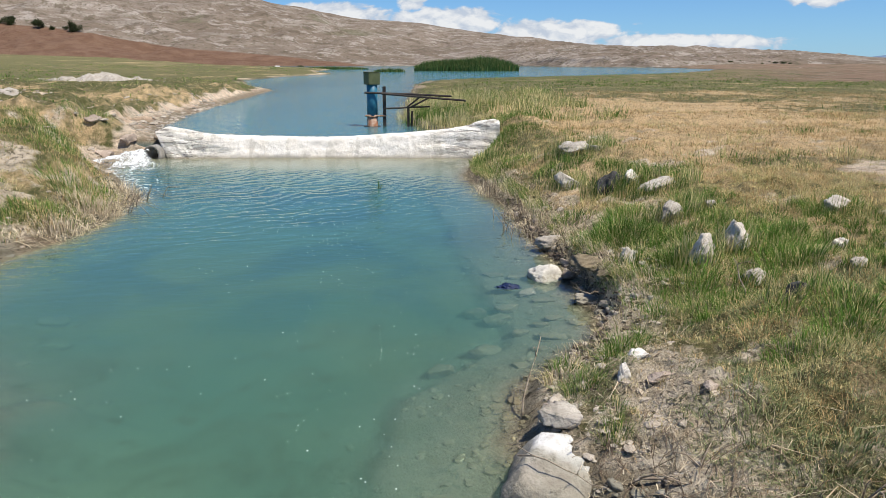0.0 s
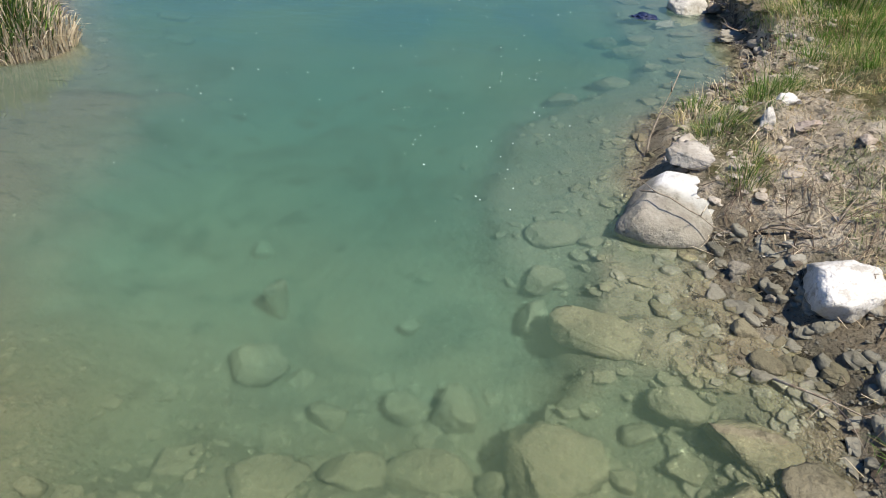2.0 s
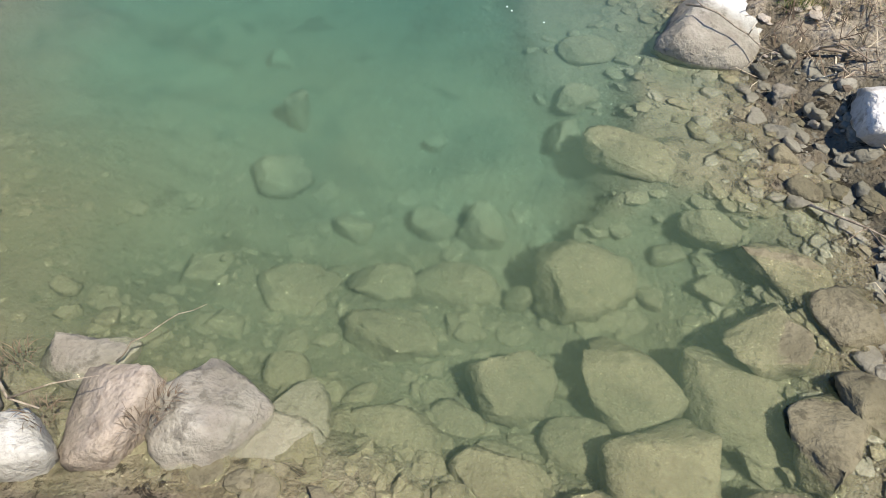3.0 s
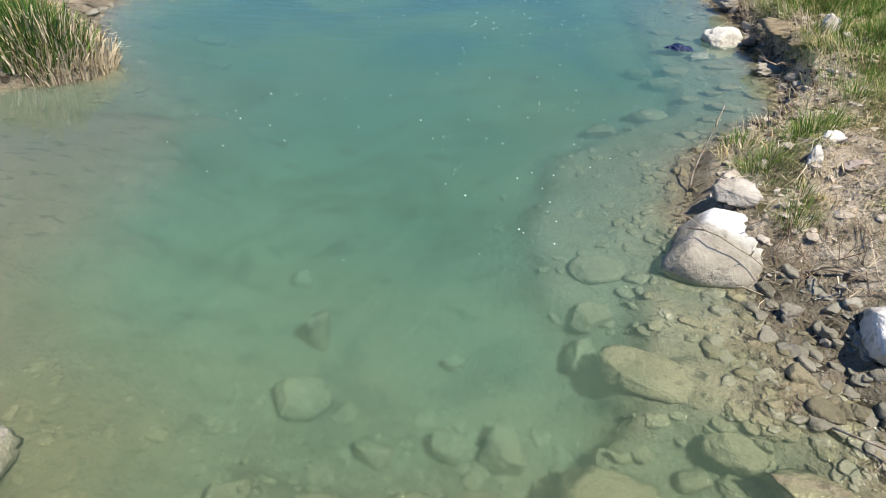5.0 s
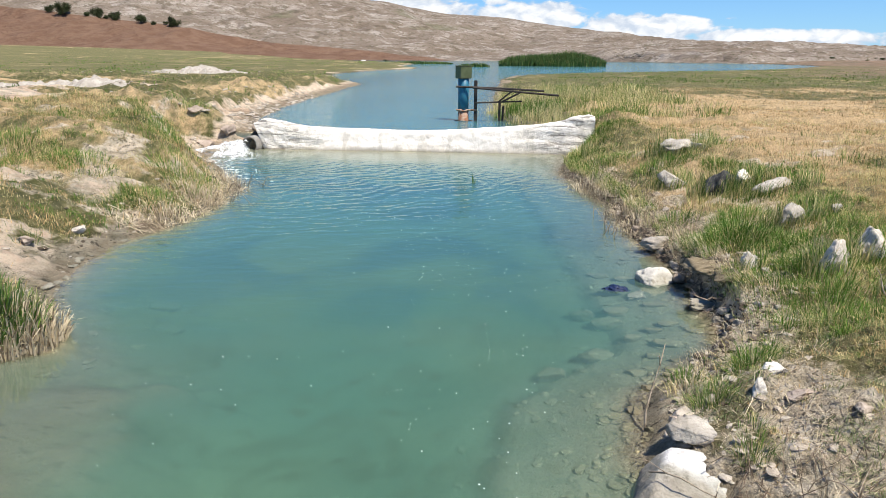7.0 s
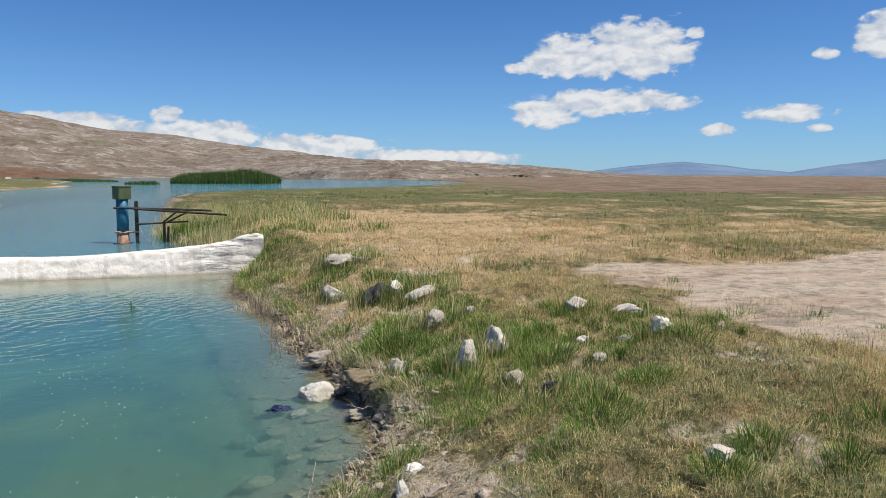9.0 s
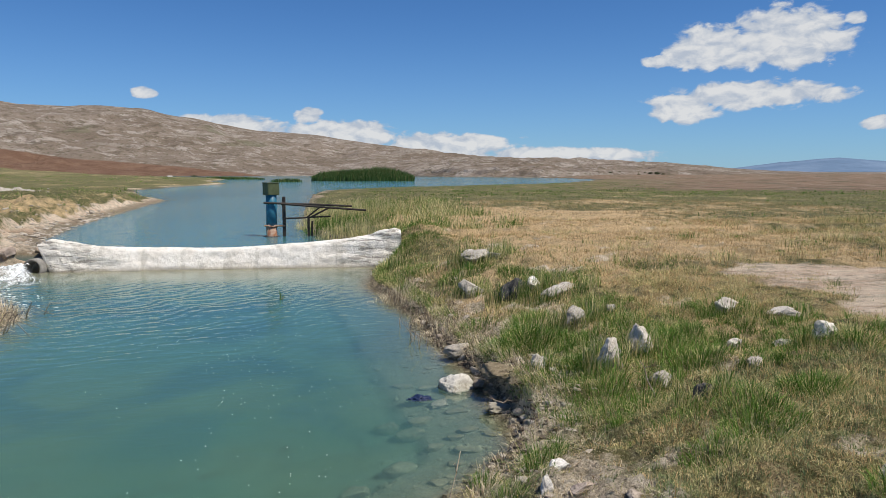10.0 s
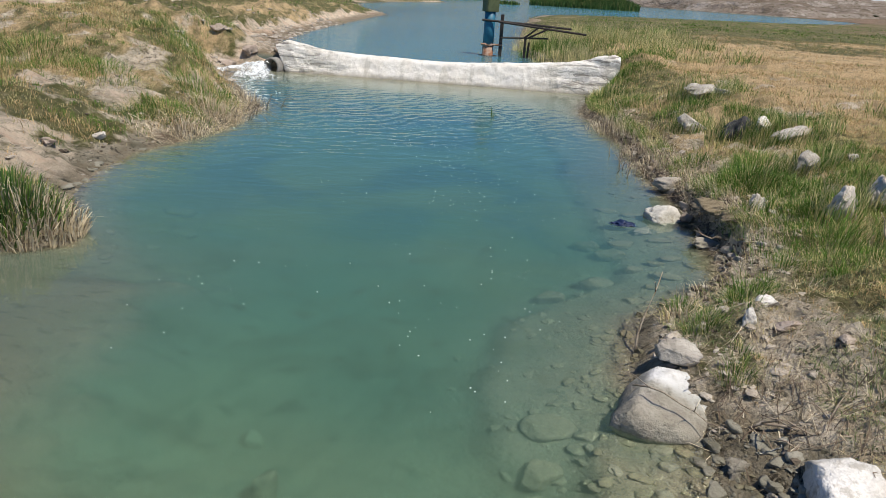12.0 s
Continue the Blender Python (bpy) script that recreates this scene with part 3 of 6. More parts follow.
def hill_material():
    k = Mat("scrubby_limestone_hill", 0.95, 0, 0.1)
    beds = k.noise(0.045, 6, 0.65, k.scaled(k.pos, (0.55, 0.55, 2.4)), 0.6)
    n1, n2, n3 = k.noise(0.016, 5, 0.6), k.noise(0.12, 5, 0.65), k.noise(0.5, 4, 0.65)
    c = k.mix(k.step(n1, 0.35, 0.65), (0.185, 0.145, 0.11), (0.245, 0.20, 0.16))
    c = k.mix(k.step(beds, 0.5, 0.62, 0, 0.6), c, (0.34, 0.30, 0.255))
    rocks = k.noise(0.12, 7, 0.75, k.scaled(k.pos, (0.5, 0.5, 1.7)), 0.6)
    c = k.mix(k.step(rocks, 0.52, 0.60, 0, 0.7), c, (0.42, 0.375, 0.33))
    c = k.mix(k.step(k.noise(0.011, 4, 0.6), 0.62, 0.68, 0, 0.6), c, (0.12, 0.125, 0.065))
    c = k.mix(k.step(n2, 0.52, 0.62, 0, 0.75), c, (0.125, 0.098, 0.07))
    c = k.mix(k.step(n3, 0.54, 0.64, 0, 0.8), c, (0.11, 0.10, 0.06))
    c = k.mix(k.step(k.math("ADD", k.attr("field"), k.math("MULTIPLY", k.math("SUBTRACT", n2, 0.5), 0.3)), 0.42, 0.58), c,
              k.mix(k.step(n2, 0.35, 0.65), (0.15, 0.088, 0.058), (0.195, 0.122, 0.082)))
    k.color(c)
    k.bump(k.math("ADD", k.math("MULTIPLY", beds, 2.0), k.math("ADD", n2, k.math("MULTIPLY", n3, 0.4))), 1.0, 3.0)
    return k.m


def churned_material():
    k = Mat("churned_water", 0.5, 0, 0.4)
    n1, n2 = k.noise(3.6, 7, 0.7, k.scaled(k.pos, (1, 0.6, 1)), 1.2), k.noise(26, 4, 0.6)
    f = k.step(k.math("ADD", k.attr("foam"), k.math("MULTIPLY", k.math("ADD", k.math("SUBTRACT", n1, 0.5), k.math("MULTIPLY", k.math("SUBTRACT", n2, 0.5), 0.5)), 2.6)), 0.35, 1.25)
    k.color(k.mix(n2, (0.74, 0.80, 0.81), (0.88, 0.91, 0.91)))
    k.bump(k.math("ADD", n1, k.math("MULTIPLY", n2, 0.4)), 0.9, 0.05)
    k.L(f, k.b.inputs["Alpha"])
    return k.m


GROUND = ground_material()
CHURN = churned_material()
POOL = water_material("pool_water", 0.45)
LAKE = water_material("lake_water", 0.75)
WEIR = weir_material()
HILL = hill_material()
# blue-grey base colour paints in the haze of the distance
MOUNT = plain("haze_tinted_mountain", (0.17, 0.24, 0.34), (0.125, 0.19, 0.285), 0.004, 1.0, 0, 0.0, 0.0)
GRASS_GREEN = blade_material("green_grass", ((0.027, 0.092, 0.011), (0.175, 0.29, 0.052), (0.52, 0.45, 0.20)), pale=0.11)
GRASS_DRY = blade_material("dry_grass", ((0.80, 0.58, 0.32), (0.54, 0.37, 0.17), (0.18, 0.145, 0.06)))
GRASS_MIX = blade_material("fading_grass", ((0.40, 0.40, 0.135), (0.82, 0.68, 0.38), (0.065, 0.14, 0.021)))
HERB = blade_material("dusty_herb_leaves", ((0.11, 0.155, 0.06), (0.27, 0.31, 0.14), (0.52, 0.46, 0.27)), pale=0.2)
GRASS_FAR = blade_material("meadow_blades", ((0.36, 0.34, 0.13), (0.56, 0.48, 0.25), (0.10, 0.14, 0.035)))
STRAW = blade_material("dead_straw", ((0.86, 0.76, 0.57), (0.52, 0.42, 0.27), (0.16, 0.12, 0.08)))
ROOTS = blade_material("dark_roots", ((0.14, 0.10, 0.07), (0.26, 0.20, 0.14), (0.07, 0.05, 0.035)))
REED = blade_material("reed_leaves", ((0.055, 0.115, 0.03), (0.10, 0.17, 0.05), (0.21, 0.22, 0.08)))
TWIG = plain("weathered_twig", (0.40, 0.34, 0.26), (0.22, 0.17, 0.12), 30)
BLUE_PAINT = plain("faded_blue_paint", (0.02, 0.12, 0.19), (0.03, 0.17, 0.25), 6, 0.5, 0, 0.15, 0.4)
GREEN_PAINT = plain("olive_green_paint", (0.07, 0.085, 0.035), (0.10, 0.12, 0.055), 8, 0.6, 0, 0.2, 0.4)
CONCRETE = plain("weathered_concrete", (0.34, 0.32, 0.29), (0.22, 0.205, 0.18), 6, 0.9, 0, 0.5, 0.2)
RUST = plain("rusted_steel", (0.28, 0.12, 0.06), (0.45, 0.33, 0.25), 9, 0.9)
STEEL = plain("dark_weathered_steel", (0.035, 0.032, 0.03), (0.07, 0.055, 0.045), 12, 0.7, 0.3)
FOAM = plain("white_foam", (0.74, 0.80, 0.80), (0.58, 0.66, 0.67), 9, 0.6, 0, 0.6)
BARK = plain("tree_bark", (0.12, 0.09, 0.065), (0.07, 0.055, 0.04), 12)
LEAF = blade_material("dark_leaves", ((0.035, 0.055, 0.02), (0.06, 0.075, 0.03), (0.09, 0.075, 0.045)))
WHITEWASH = plain("whitewashed_wall", (0.80, 0.79, 0.76), (0.72, 0.70, 0.66), 0.8)
ROOF = plain("pale_roof_sheet", (0.62, 0.60, 0.57), (0.50, 0.48, 0.45), 0.8)
SOD = plain("matted_turf_roots", (0.20, 0.16, 0.10), (0.32, 0.26, 0.17), 14, 0.95, 0, 0.9, 0.1)
# soil colour darkened to stand in for shade in the bank's gaps
PEAT = plain("shade_dark_peat", (0.06, 0.046, 0.034), (0.16, 0.13, 0.098), 9, 0.95, 0, 0.9, 0.1)
PLASTIC = plain("dark_blue_plastic", (0.010, 0.019, 0.058), (0.022, 0.038, 0.105), 14, 0.45)


# ---- building helpers ----
def mesh_object(name, verts, faces, material, smooth_faces=True, floats=None):
    """One mesh object from arrays; faces is a list of index arrays (triangles or quads)."""
    me = bpy.data.meshes.new(name)
    verts = np.asarray(verts, np.float32)
    faces = [np.asarray(f, np.int32) for f in faces if len(f)]
    loops = np.concatenate([f.ravel() for f in faces])
    sizes = np.concatenate([np.full(len(f), f.shape[1], np.int32) for f in faces])
    me.vertices.add(len(verts))
    me.vertices.foreach_set("co", verts.ravel())
    me.loops.add(len(loops))
    me.loops.foreach_set("vertex_index", loops)
    me.polygons.add(len(sizes))
    me.polygons.foreach_set("loop_start", np.concatenate([[0], np.cumsum(sizes)[:-1]]).astype(np.int32))
    me.polygons.foreach_set("use_smooth", np.full(len(sizes), smooth_faces))
    for key, values in (floats or {}).items():
        a = me.attributes.new(key, "FLOAT", "POINT")
        a.data.foreach_set("value", np.asarray(values, np.float32).ravel())
    me.materials.append(material)
    me.update()
    me.validate()
    return new(name, me)


def part(name, bm, material, parent=None, label="", smooth_faces=False):
    """Link a bmesh as one mesh object under a thing."""
    me = bpy.data.meshes.new(name)
    bm.to_mesh(me)
    bm.free()
    me.materials.append(material)
    if smooth_faces:
        me.polygons.foreach_set("use_smooth", np.full(len(me.polygons), True))
    ob = new(name, me)
    if parent is not None:
        ob.parent = parent
    if label:
        ob["label"] = label
    return ob


def grid_faces(nx, ny):
    i = np.arange(nx * ny).reshape(ny, nx)
    return np.stack([i[:-1, :-1], i[:-1, 1:], i[1:, 1:], i[1:, :-1]], -1).reshape(-1, 4)


def spread(lo, hi, step, far_lo, far_hi, grow):
    """Even steps between lo and hi, growing ones outside."""
    mid = list(np.arange(lo, hi, step))
    a, s = lo, step
    while a > far_lo:
        s *= grow
        a -= s
        mid.insert(0, a)
    b, s = hi, step
    mid.append(hi)
    while b < far_hi:
        s *= grow
        b += s
        mid.append(b)
    return np.array(mid)


def tube(points, radius, sides=6, taper=1.0):
    """A bmesh tube along points."""
    bm = bmesh.new()
    rings = []
    pts = [Vector(p) for p in points]
    for i, p in enumerate(pts):
        d = (pts[min(i + 1, len(pts) - 1)] - pts[max(i - 1, 0)]).normalized()
        u = d.orthogonal().normalized()
        v = d.cross(u)
        r = radius * (1 + (taper - 1) * i / (len(pts) - 1))
        rings.append([bm.verts.new(p + r * (math.cos(a) * u + math.sin(a) * v)) for a in (2 * math.pi * k / sides for k in range(sides))])
    for a, b in zip(rings, rings[1:]):
        for k in range(sides):
            bm.faces.new((a[k], a[(k + 1) % sides], b[(k + 1) % sides], b[k]))
    bm.faces.new(rings[0][::-1])
    bm.faces.new(rings[-1])
    return bm


def box(sx, sy, sz, m=None, bevel=0.01):
    bm = bmesh.new()
    bmesh.ops.create_cube(bm, size=1)
    bmesh.ops.scale(bm, vec=(sx, sy, sz), verts=bm.verts)
    if bevel:
        bmesh.ops.bevel(bm, geom=bm.edges[:], offset=bevel, segments=2, affect="EDGES")
    if m is not None:
        bmesh.ops.transform(bm, matrix=m, verts=bm.verts)
    return bm


def unit_sphere(level):
    bm = bmesh.new()
    bmesh.ops.create_icosphere(bm, subdivisions=level, radius=1)
    v = np.array([p.co for p in bm.verts])
    f = np.array([[p.index for p in q.verts] for q in bm.faces])
    bm.free()
    return v, f


SPHERES = {k: unit_sphere(k) for k in (1, 2, 3, 4)}


def rock_shape(size, seed, level=3, cuts=7, lump=0.16, soft=0.0, deep=0.0):
    """A weathered stone: a ball cut by planes and roughened; size is its full width, depth and height."""
    rng = np.random.default_rng(seed)
    v, f = SPHERES[level]
    v = v.copy()
    for _ in range(cuts):
        n = rng.normal(size=3)
        n /= np.linalg.norm(n)
        d = rng.uniform(0.5 - deep, 0.84)
        over = np.maximum(v @ n - d, 0)
        v -= over[:, None] * n * (1 - 0.12 * soft)
    o = rng.uniform(-50, 50, 3)
    for k, a, ridge in ((1.4, lump * 0.9, False), (2.9, lump * 0.6, True), (7.0, lump * 0.34, True), (17.0, lump * 0.16, False)):
        d = np.array([noise.noise(Vector(p * k + o)) for p in v])
        d = 0.5 - 2 * np.abs(d) if ridge else d
        v *= (1 + a * d)[:, None]
    v /= np.maximum(np.abs(v).max(0), 0.01)
    return v * np.array(size) / 2, f


def block_shape(size, seed, square=0.4, cuts=9, rough=0.05, level=4):
    """A broken boulder: a squarish lump with flat broken faces, worn edges and a fine pitted skin."""
    rng = np.random.default_rng(seed)
    v, f = SPHERES[level]
    v = np.sign(v) * np.abs(v) ** (1 - 0.5 * square)
    for _ in range(cuts):
        n = rng.normal(size=3) * (1, 1, 0.7)
        n /= np.linalg.norm(n)
        over = np.maximum(v @ n - rng.uniform(0.58, 0.9), 0)
        v = v - over[:, None] * n * 0.93
    n = np.array([rng.normal() * 0.22, rng.normal() * 0.22, 1.0])
    n /= np.linalg.norm(n)
    v = v - (np.maximum(v @ n - 0.5, 0) * 0.82)[:, None] * n
    o = rng.uniform(-50, 50, 3)
    for k, a, ridge in ((1.2, rough * 1.6, False), (3.1, rough * 1.1, True), (8.0, rough * 0.55, True), (19.0, rough * 0.25, False)):
        d = np.array([noise.noise(Vector(p * k + o)) for p in v])
        v = v * (1 + a * (0.5 - 2 * np.abs(d) if ridge else d))[:, None]
    v /= np.maximum(np.abs(v).max(0), 0.01)
    return v * np.array(size) / 2, f


def ground_z(x, y):
    return float(height(np.array([x]), np.array([y]))[0])


def rock(x, y, size, seed, material, label, turn=0.0, sink=0.3, z=None, tilt=(0, 0), name="rock", level=4, cuts=12, group="", lump=0.15, deep=0.0):
    v, f = rock_shape(size, seed, level, cuts, lump, deep=deep)
    ob = mesh_object(name, v, [f], material)
    base = ground_z(x, y) if z is None else z
    ob.matrix_world = pose(x, y, base + size[2] * (0.5 - sink), tilt[0], tilt[1], turn)
    return tagged(ob, label, "rock", group)


# ---- ground, water, hills ----
def cover(x, y):
    """How bare, dry, red and pale the ground is."""
    d = inside(x, y)
    e = np.maximum(-d, 0)
    xl, xr = edges(y)
    right = (x - xl) > (xr - x)
    r = np.hypot(x, y)
    n1, n2 = fbm(x * 0.45, y * 0.45, 4, 91), fbm(x * 1.6, y * 1.6, 3, 92)
    mud = (1 - smooth(0.1, 0.5, e + 0.25 * n2)) * (1 - smooth(20, 40, y))
    worn = 0.85 * np.exp(-(((x - 1.35) / 0.42) ** 2 + ((y - 3.8) / 1.0) ** 2)) + 0.7 * np.exp(-(((x - 1.55) / 0.4) ** 2 + ((y - 5.5) / 0.5) ** 2)) + 0.7 * np.exp(-(((x - 1.5) / 0.5) ** 2 + ((y - 2.3) / 0.8) ** 2)) + 0.8 * np.exp(-(((x - 1.62) / 0.32) ** 2 + ((y - 9.1) / 0.9) ** 2))
    spots = smooth(0.15, 0.5, n2 + 0.5 * n1) * 0.6 * (1 - smooth(12, 30, r))
    left_bare = np.where(right, 0, smooth(np.where(y > 9.6, 0.0, -0.45), np.where(y > 9.6, 0.35, 0.1), n1 + 0.7 * n2) * (1 - smooth(3.5, 6, e)) * (1 - smooth(20, 30, y)) * smooth(0.4, 2.0, y))
    bare = np.clip(mud + worn + spots + np.where(y > 9.6, 0.22, 0.6) * left_bare, 0, 1)
    track = dirt_track(x, y)
    cliff = np.where(right, 0, smooth(14.0, 16.0, y) * (1 - smooth(45, 60, y)) * (1 - smooth(0.9, 1.7, e + 0.8 * n1 + 0.3 * n2)))
    heap = np.exp(-(((x + 14.5) / 3.2) ** 2 + ((y - 22) / 4.5) ** 2)) + np.exp(-(((x + 19.4) / 2.9) ** 2 + ((y - 42) / 3.4) ** 2)) + 0.9 * np.exp(-(((x + 10.9 - 0.1 * (y - 14)) / 1.5) ** 2 + ((y - 14.9) / 2.4) ** 2)) - 0.25 + 0.5 * n1
    shore = smooth(18, 25, y) * (1 - smooth(0.0, 1.2, e * (1 - 0.6 * smooth(30, 90, y)))) * (0.55 + 0.45 * smooth(-0.1, 0.2, n1))
    pale = np.clip(0.78 * track + 0.8 * cliff + smooth(0.35, 0.65, heap + 0.35 * n2) + np.where(y > 9.6, 0.05, 0.6) * left_bare * smooth(0.0, 0.4, n2) + shore, 0, 1)
    golden = np.exp(-(((x - 6) / 6) ** 2 + ((y - 17) / 8) ** 2))
    dry = np.clip(0.40 - 0.22 * smooth(-7, -14, x) * smooth(20, 40, y) + 0.62 * golden + 0.45 * n1 * smooth(5, 11, np.where(right, y, 20)) + 0.2 * n2 - 0.25 * smooth(28, 45, y) * (x > -5), 0, 1)
    dry = np.clip(dry - np.where(right, 0.38, 0.1) * np.exp(-(e / 2.6) ** 2) * (1 - smooth(22, 30, y)), 0, 1)
    red = smooth(62, 85, r + 10 * n1) * smooth(0.25, 0.55, x / np.maximum(y, 1) + 0.06 * n1) + smooth(190, 260, r) * smooth(-0.1, 0.15, x / np.maximum(y, 1))
    return bare, dry, np.clip(red, 0, 1), pale


def build_ground():
    xs, ys = spread(-6.2, 6.0, 0.075, -2600, 2600, 1.075), spread(0.4, 12.5, 0.075, -900, 3200, 1.06)
    xs = np.sort(np.concatenate([xs[(xs < 0.5) | (xs > 2.8)], np.arange(0.5, 2.8, 0.04)]))
    xs = np.sort(np.concatenate([xs[(xs < -12.5) | (xs > -6.2)], np.arange(-12.5, -6.2, 0.14)]))
    ys = np.sort(np.concatenate([ys[((ys < 1.6) | (ys > 7.2)) & ((ys < 12.5) | (ys > 34))], np.arange(1.6, 7.2, 0.042), np.arange(12.5, 24, 0.14), np.arange(24, 34, 0.32)]))
    X, Y = np.meshgrid(xs, ys)
    Z = height(X, Y)
    b, d, r, p = cover(X, Y)
    g = mesh_object("ground", np.stack([X, Y, Z], -1).reshape(-1, 3), [grid_faces(len(xs), len(ys))], GROUND, True, dict(bare=b, dry=d, red=r, pale=p))
    tagged(g, "grassy stream banks, muddy bed and wide dry plain", "ground", kind="structure")


def build_water():
    def sheet(name, xs, ys, z, mat_, label):
        X, Y = np.meshgrid(xs, ys)
        Z = np.full_like(X, z)
        deep = np.clip(z - height(X, Y), 0, 3) * (0.5 + 0.5 * smooth(1.7, 3.6, Y - 0.25 * X))
        ob = mesh_object(name, np.stack([X, Y, Z], -1).reshape(-1, 3), [grid_faces(len(xs), len(ys))], mat_, True, dict(depth=deep))
        ob.visible_shadow = False
        return tagged(ob, label, "water", kind="structure")

    sheet("water_pool", np.linspace(-9.0, 3.0, 150), np.linspace(0.2, WEIR_Y + 0.02, 200), 0.0, POOL, "milky turquoise pool below the weir")
    sheet("water_lake", spread(-14, 2, 0.4, -170, 100, 1.08), spread(WEIR_Y + 0.06, 30, 0.4, WEIR_Y + 0.06, 560, 1.05), UP, LAKE, "blue-green channel and lake above the weir")


# upper edge of the red field, as slope of the ray and rise along it
FIELD_A = [-2.4, -0.66, -0.541, -0.48, -0.422, -0.343, -0.2, -0.05]
FIELD_E = [0.24, 0.059, 0.0466, 0.040, 0.029, 0.018, 0.0075, -0.01]


def build_hills():
    """The long hill beyond the lake, on rays from the first eye."""
    ridge_x = [-2.4, -1.2, -0.656, -0.537, -0.419, -0.248, -0.217, -0.108, -0.031, 0.084, 0.199, 0.35, 0.463, 0.544, 0.7, 1.2]
    ridge_z = [0.080, 0.095, 0.1068, 0.0999, 0.0901, 0.0822, 0.0753, 0.0565, 0.0513, 0.0335, 0.0172, 0.0147, 0.0105, 0.0072, 0.003, 0.002]
    na, nr = 420, 110
    A = np.linspace(-2.4, 1.2, na)
    S = np.linspace(0, 1, nr)
    a, s = np.meshgrid(A, S)
    foot = np.interp(a, [-2.4, -0.6, -0.3, 0.0, 0.086, 0.2, 0.28, 0.45, 1.2], [330, 360, 400, 452, 420, 337, 308, 330, 420])
    y = foot * (1 + s * 1.35)
    x = a * y
    rise = np.interp(a, ridge_x, ridge_z)
    top = 0.55
    up = smooth(0, top, s) * 0.45 + np.clip(s / top, 0, 1) * 0.55
    up = np.where(s > top, 1 - 0.55 * smooth(top, 1.0, s), up)
    crest = rise * foot * (1 + top * 1.35)
    wild = fbm(x / 70, y / 70, 5, 101) * 0.13 + fbm(x / 18, y / 18, 4, 111) * 0.035
    gully = -np.abs(fbm(x / 45 + 3, y / 110, 4, 121)) * 0.16
    z = 0.4 + 1.8 * np.clip(s / 0.1, 0, 1) + crest * up + crest * (wild + gully) * smooth(0.0, 0.15, s) * (1 - 0.72 * smooth(top - 0.18, top, s) * (1 - smooth(top, top + 0.06, s)))
    z = z + 2.2 * smooth(0.0, 0.03, s) * smooth(0.02, 0.12, a) * (1 - smooth(0.45, 0.65, a)) * (1 + 1.2 * fbm(x / 11, y / 11, 4, 131))
    seen = (z - 2.2) / y
    edge = np.interp(a, FIELD_A, FIELD_E)
    field = smooth(-0.004, 0.004, edge - seen + 0.0015 * fbm(x / 25, y / 25, 3, 141))
    hill_ob = mesh_object("hill", np.stack([x, y, z], -1).reshape(-1, 3), [grid_faces(na, nr)], HILL, True, dict(field=field))
    return tagged(hill_ob, "long dry limestone hill with a red-brown field at its foot", "hill", kind="structure")


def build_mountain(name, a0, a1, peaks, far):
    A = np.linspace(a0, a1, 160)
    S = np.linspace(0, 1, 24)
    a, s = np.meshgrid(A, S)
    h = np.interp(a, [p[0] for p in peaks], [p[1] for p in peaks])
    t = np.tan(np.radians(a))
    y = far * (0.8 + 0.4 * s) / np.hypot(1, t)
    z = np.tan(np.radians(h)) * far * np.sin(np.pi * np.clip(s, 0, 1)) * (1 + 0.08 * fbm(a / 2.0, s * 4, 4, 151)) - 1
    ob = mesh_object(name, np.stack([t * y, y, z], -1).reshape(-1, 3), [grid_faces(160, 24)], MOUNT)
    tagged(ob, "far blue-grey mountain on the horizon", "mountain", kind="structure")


build_ground()
build_water()
hill = build_hills()
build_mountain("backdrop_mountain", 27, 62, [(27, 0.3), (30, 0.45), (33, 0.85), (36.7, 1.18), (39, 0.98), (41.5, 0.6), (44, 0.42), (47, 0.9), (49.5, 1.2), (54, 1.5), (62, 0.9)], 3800)


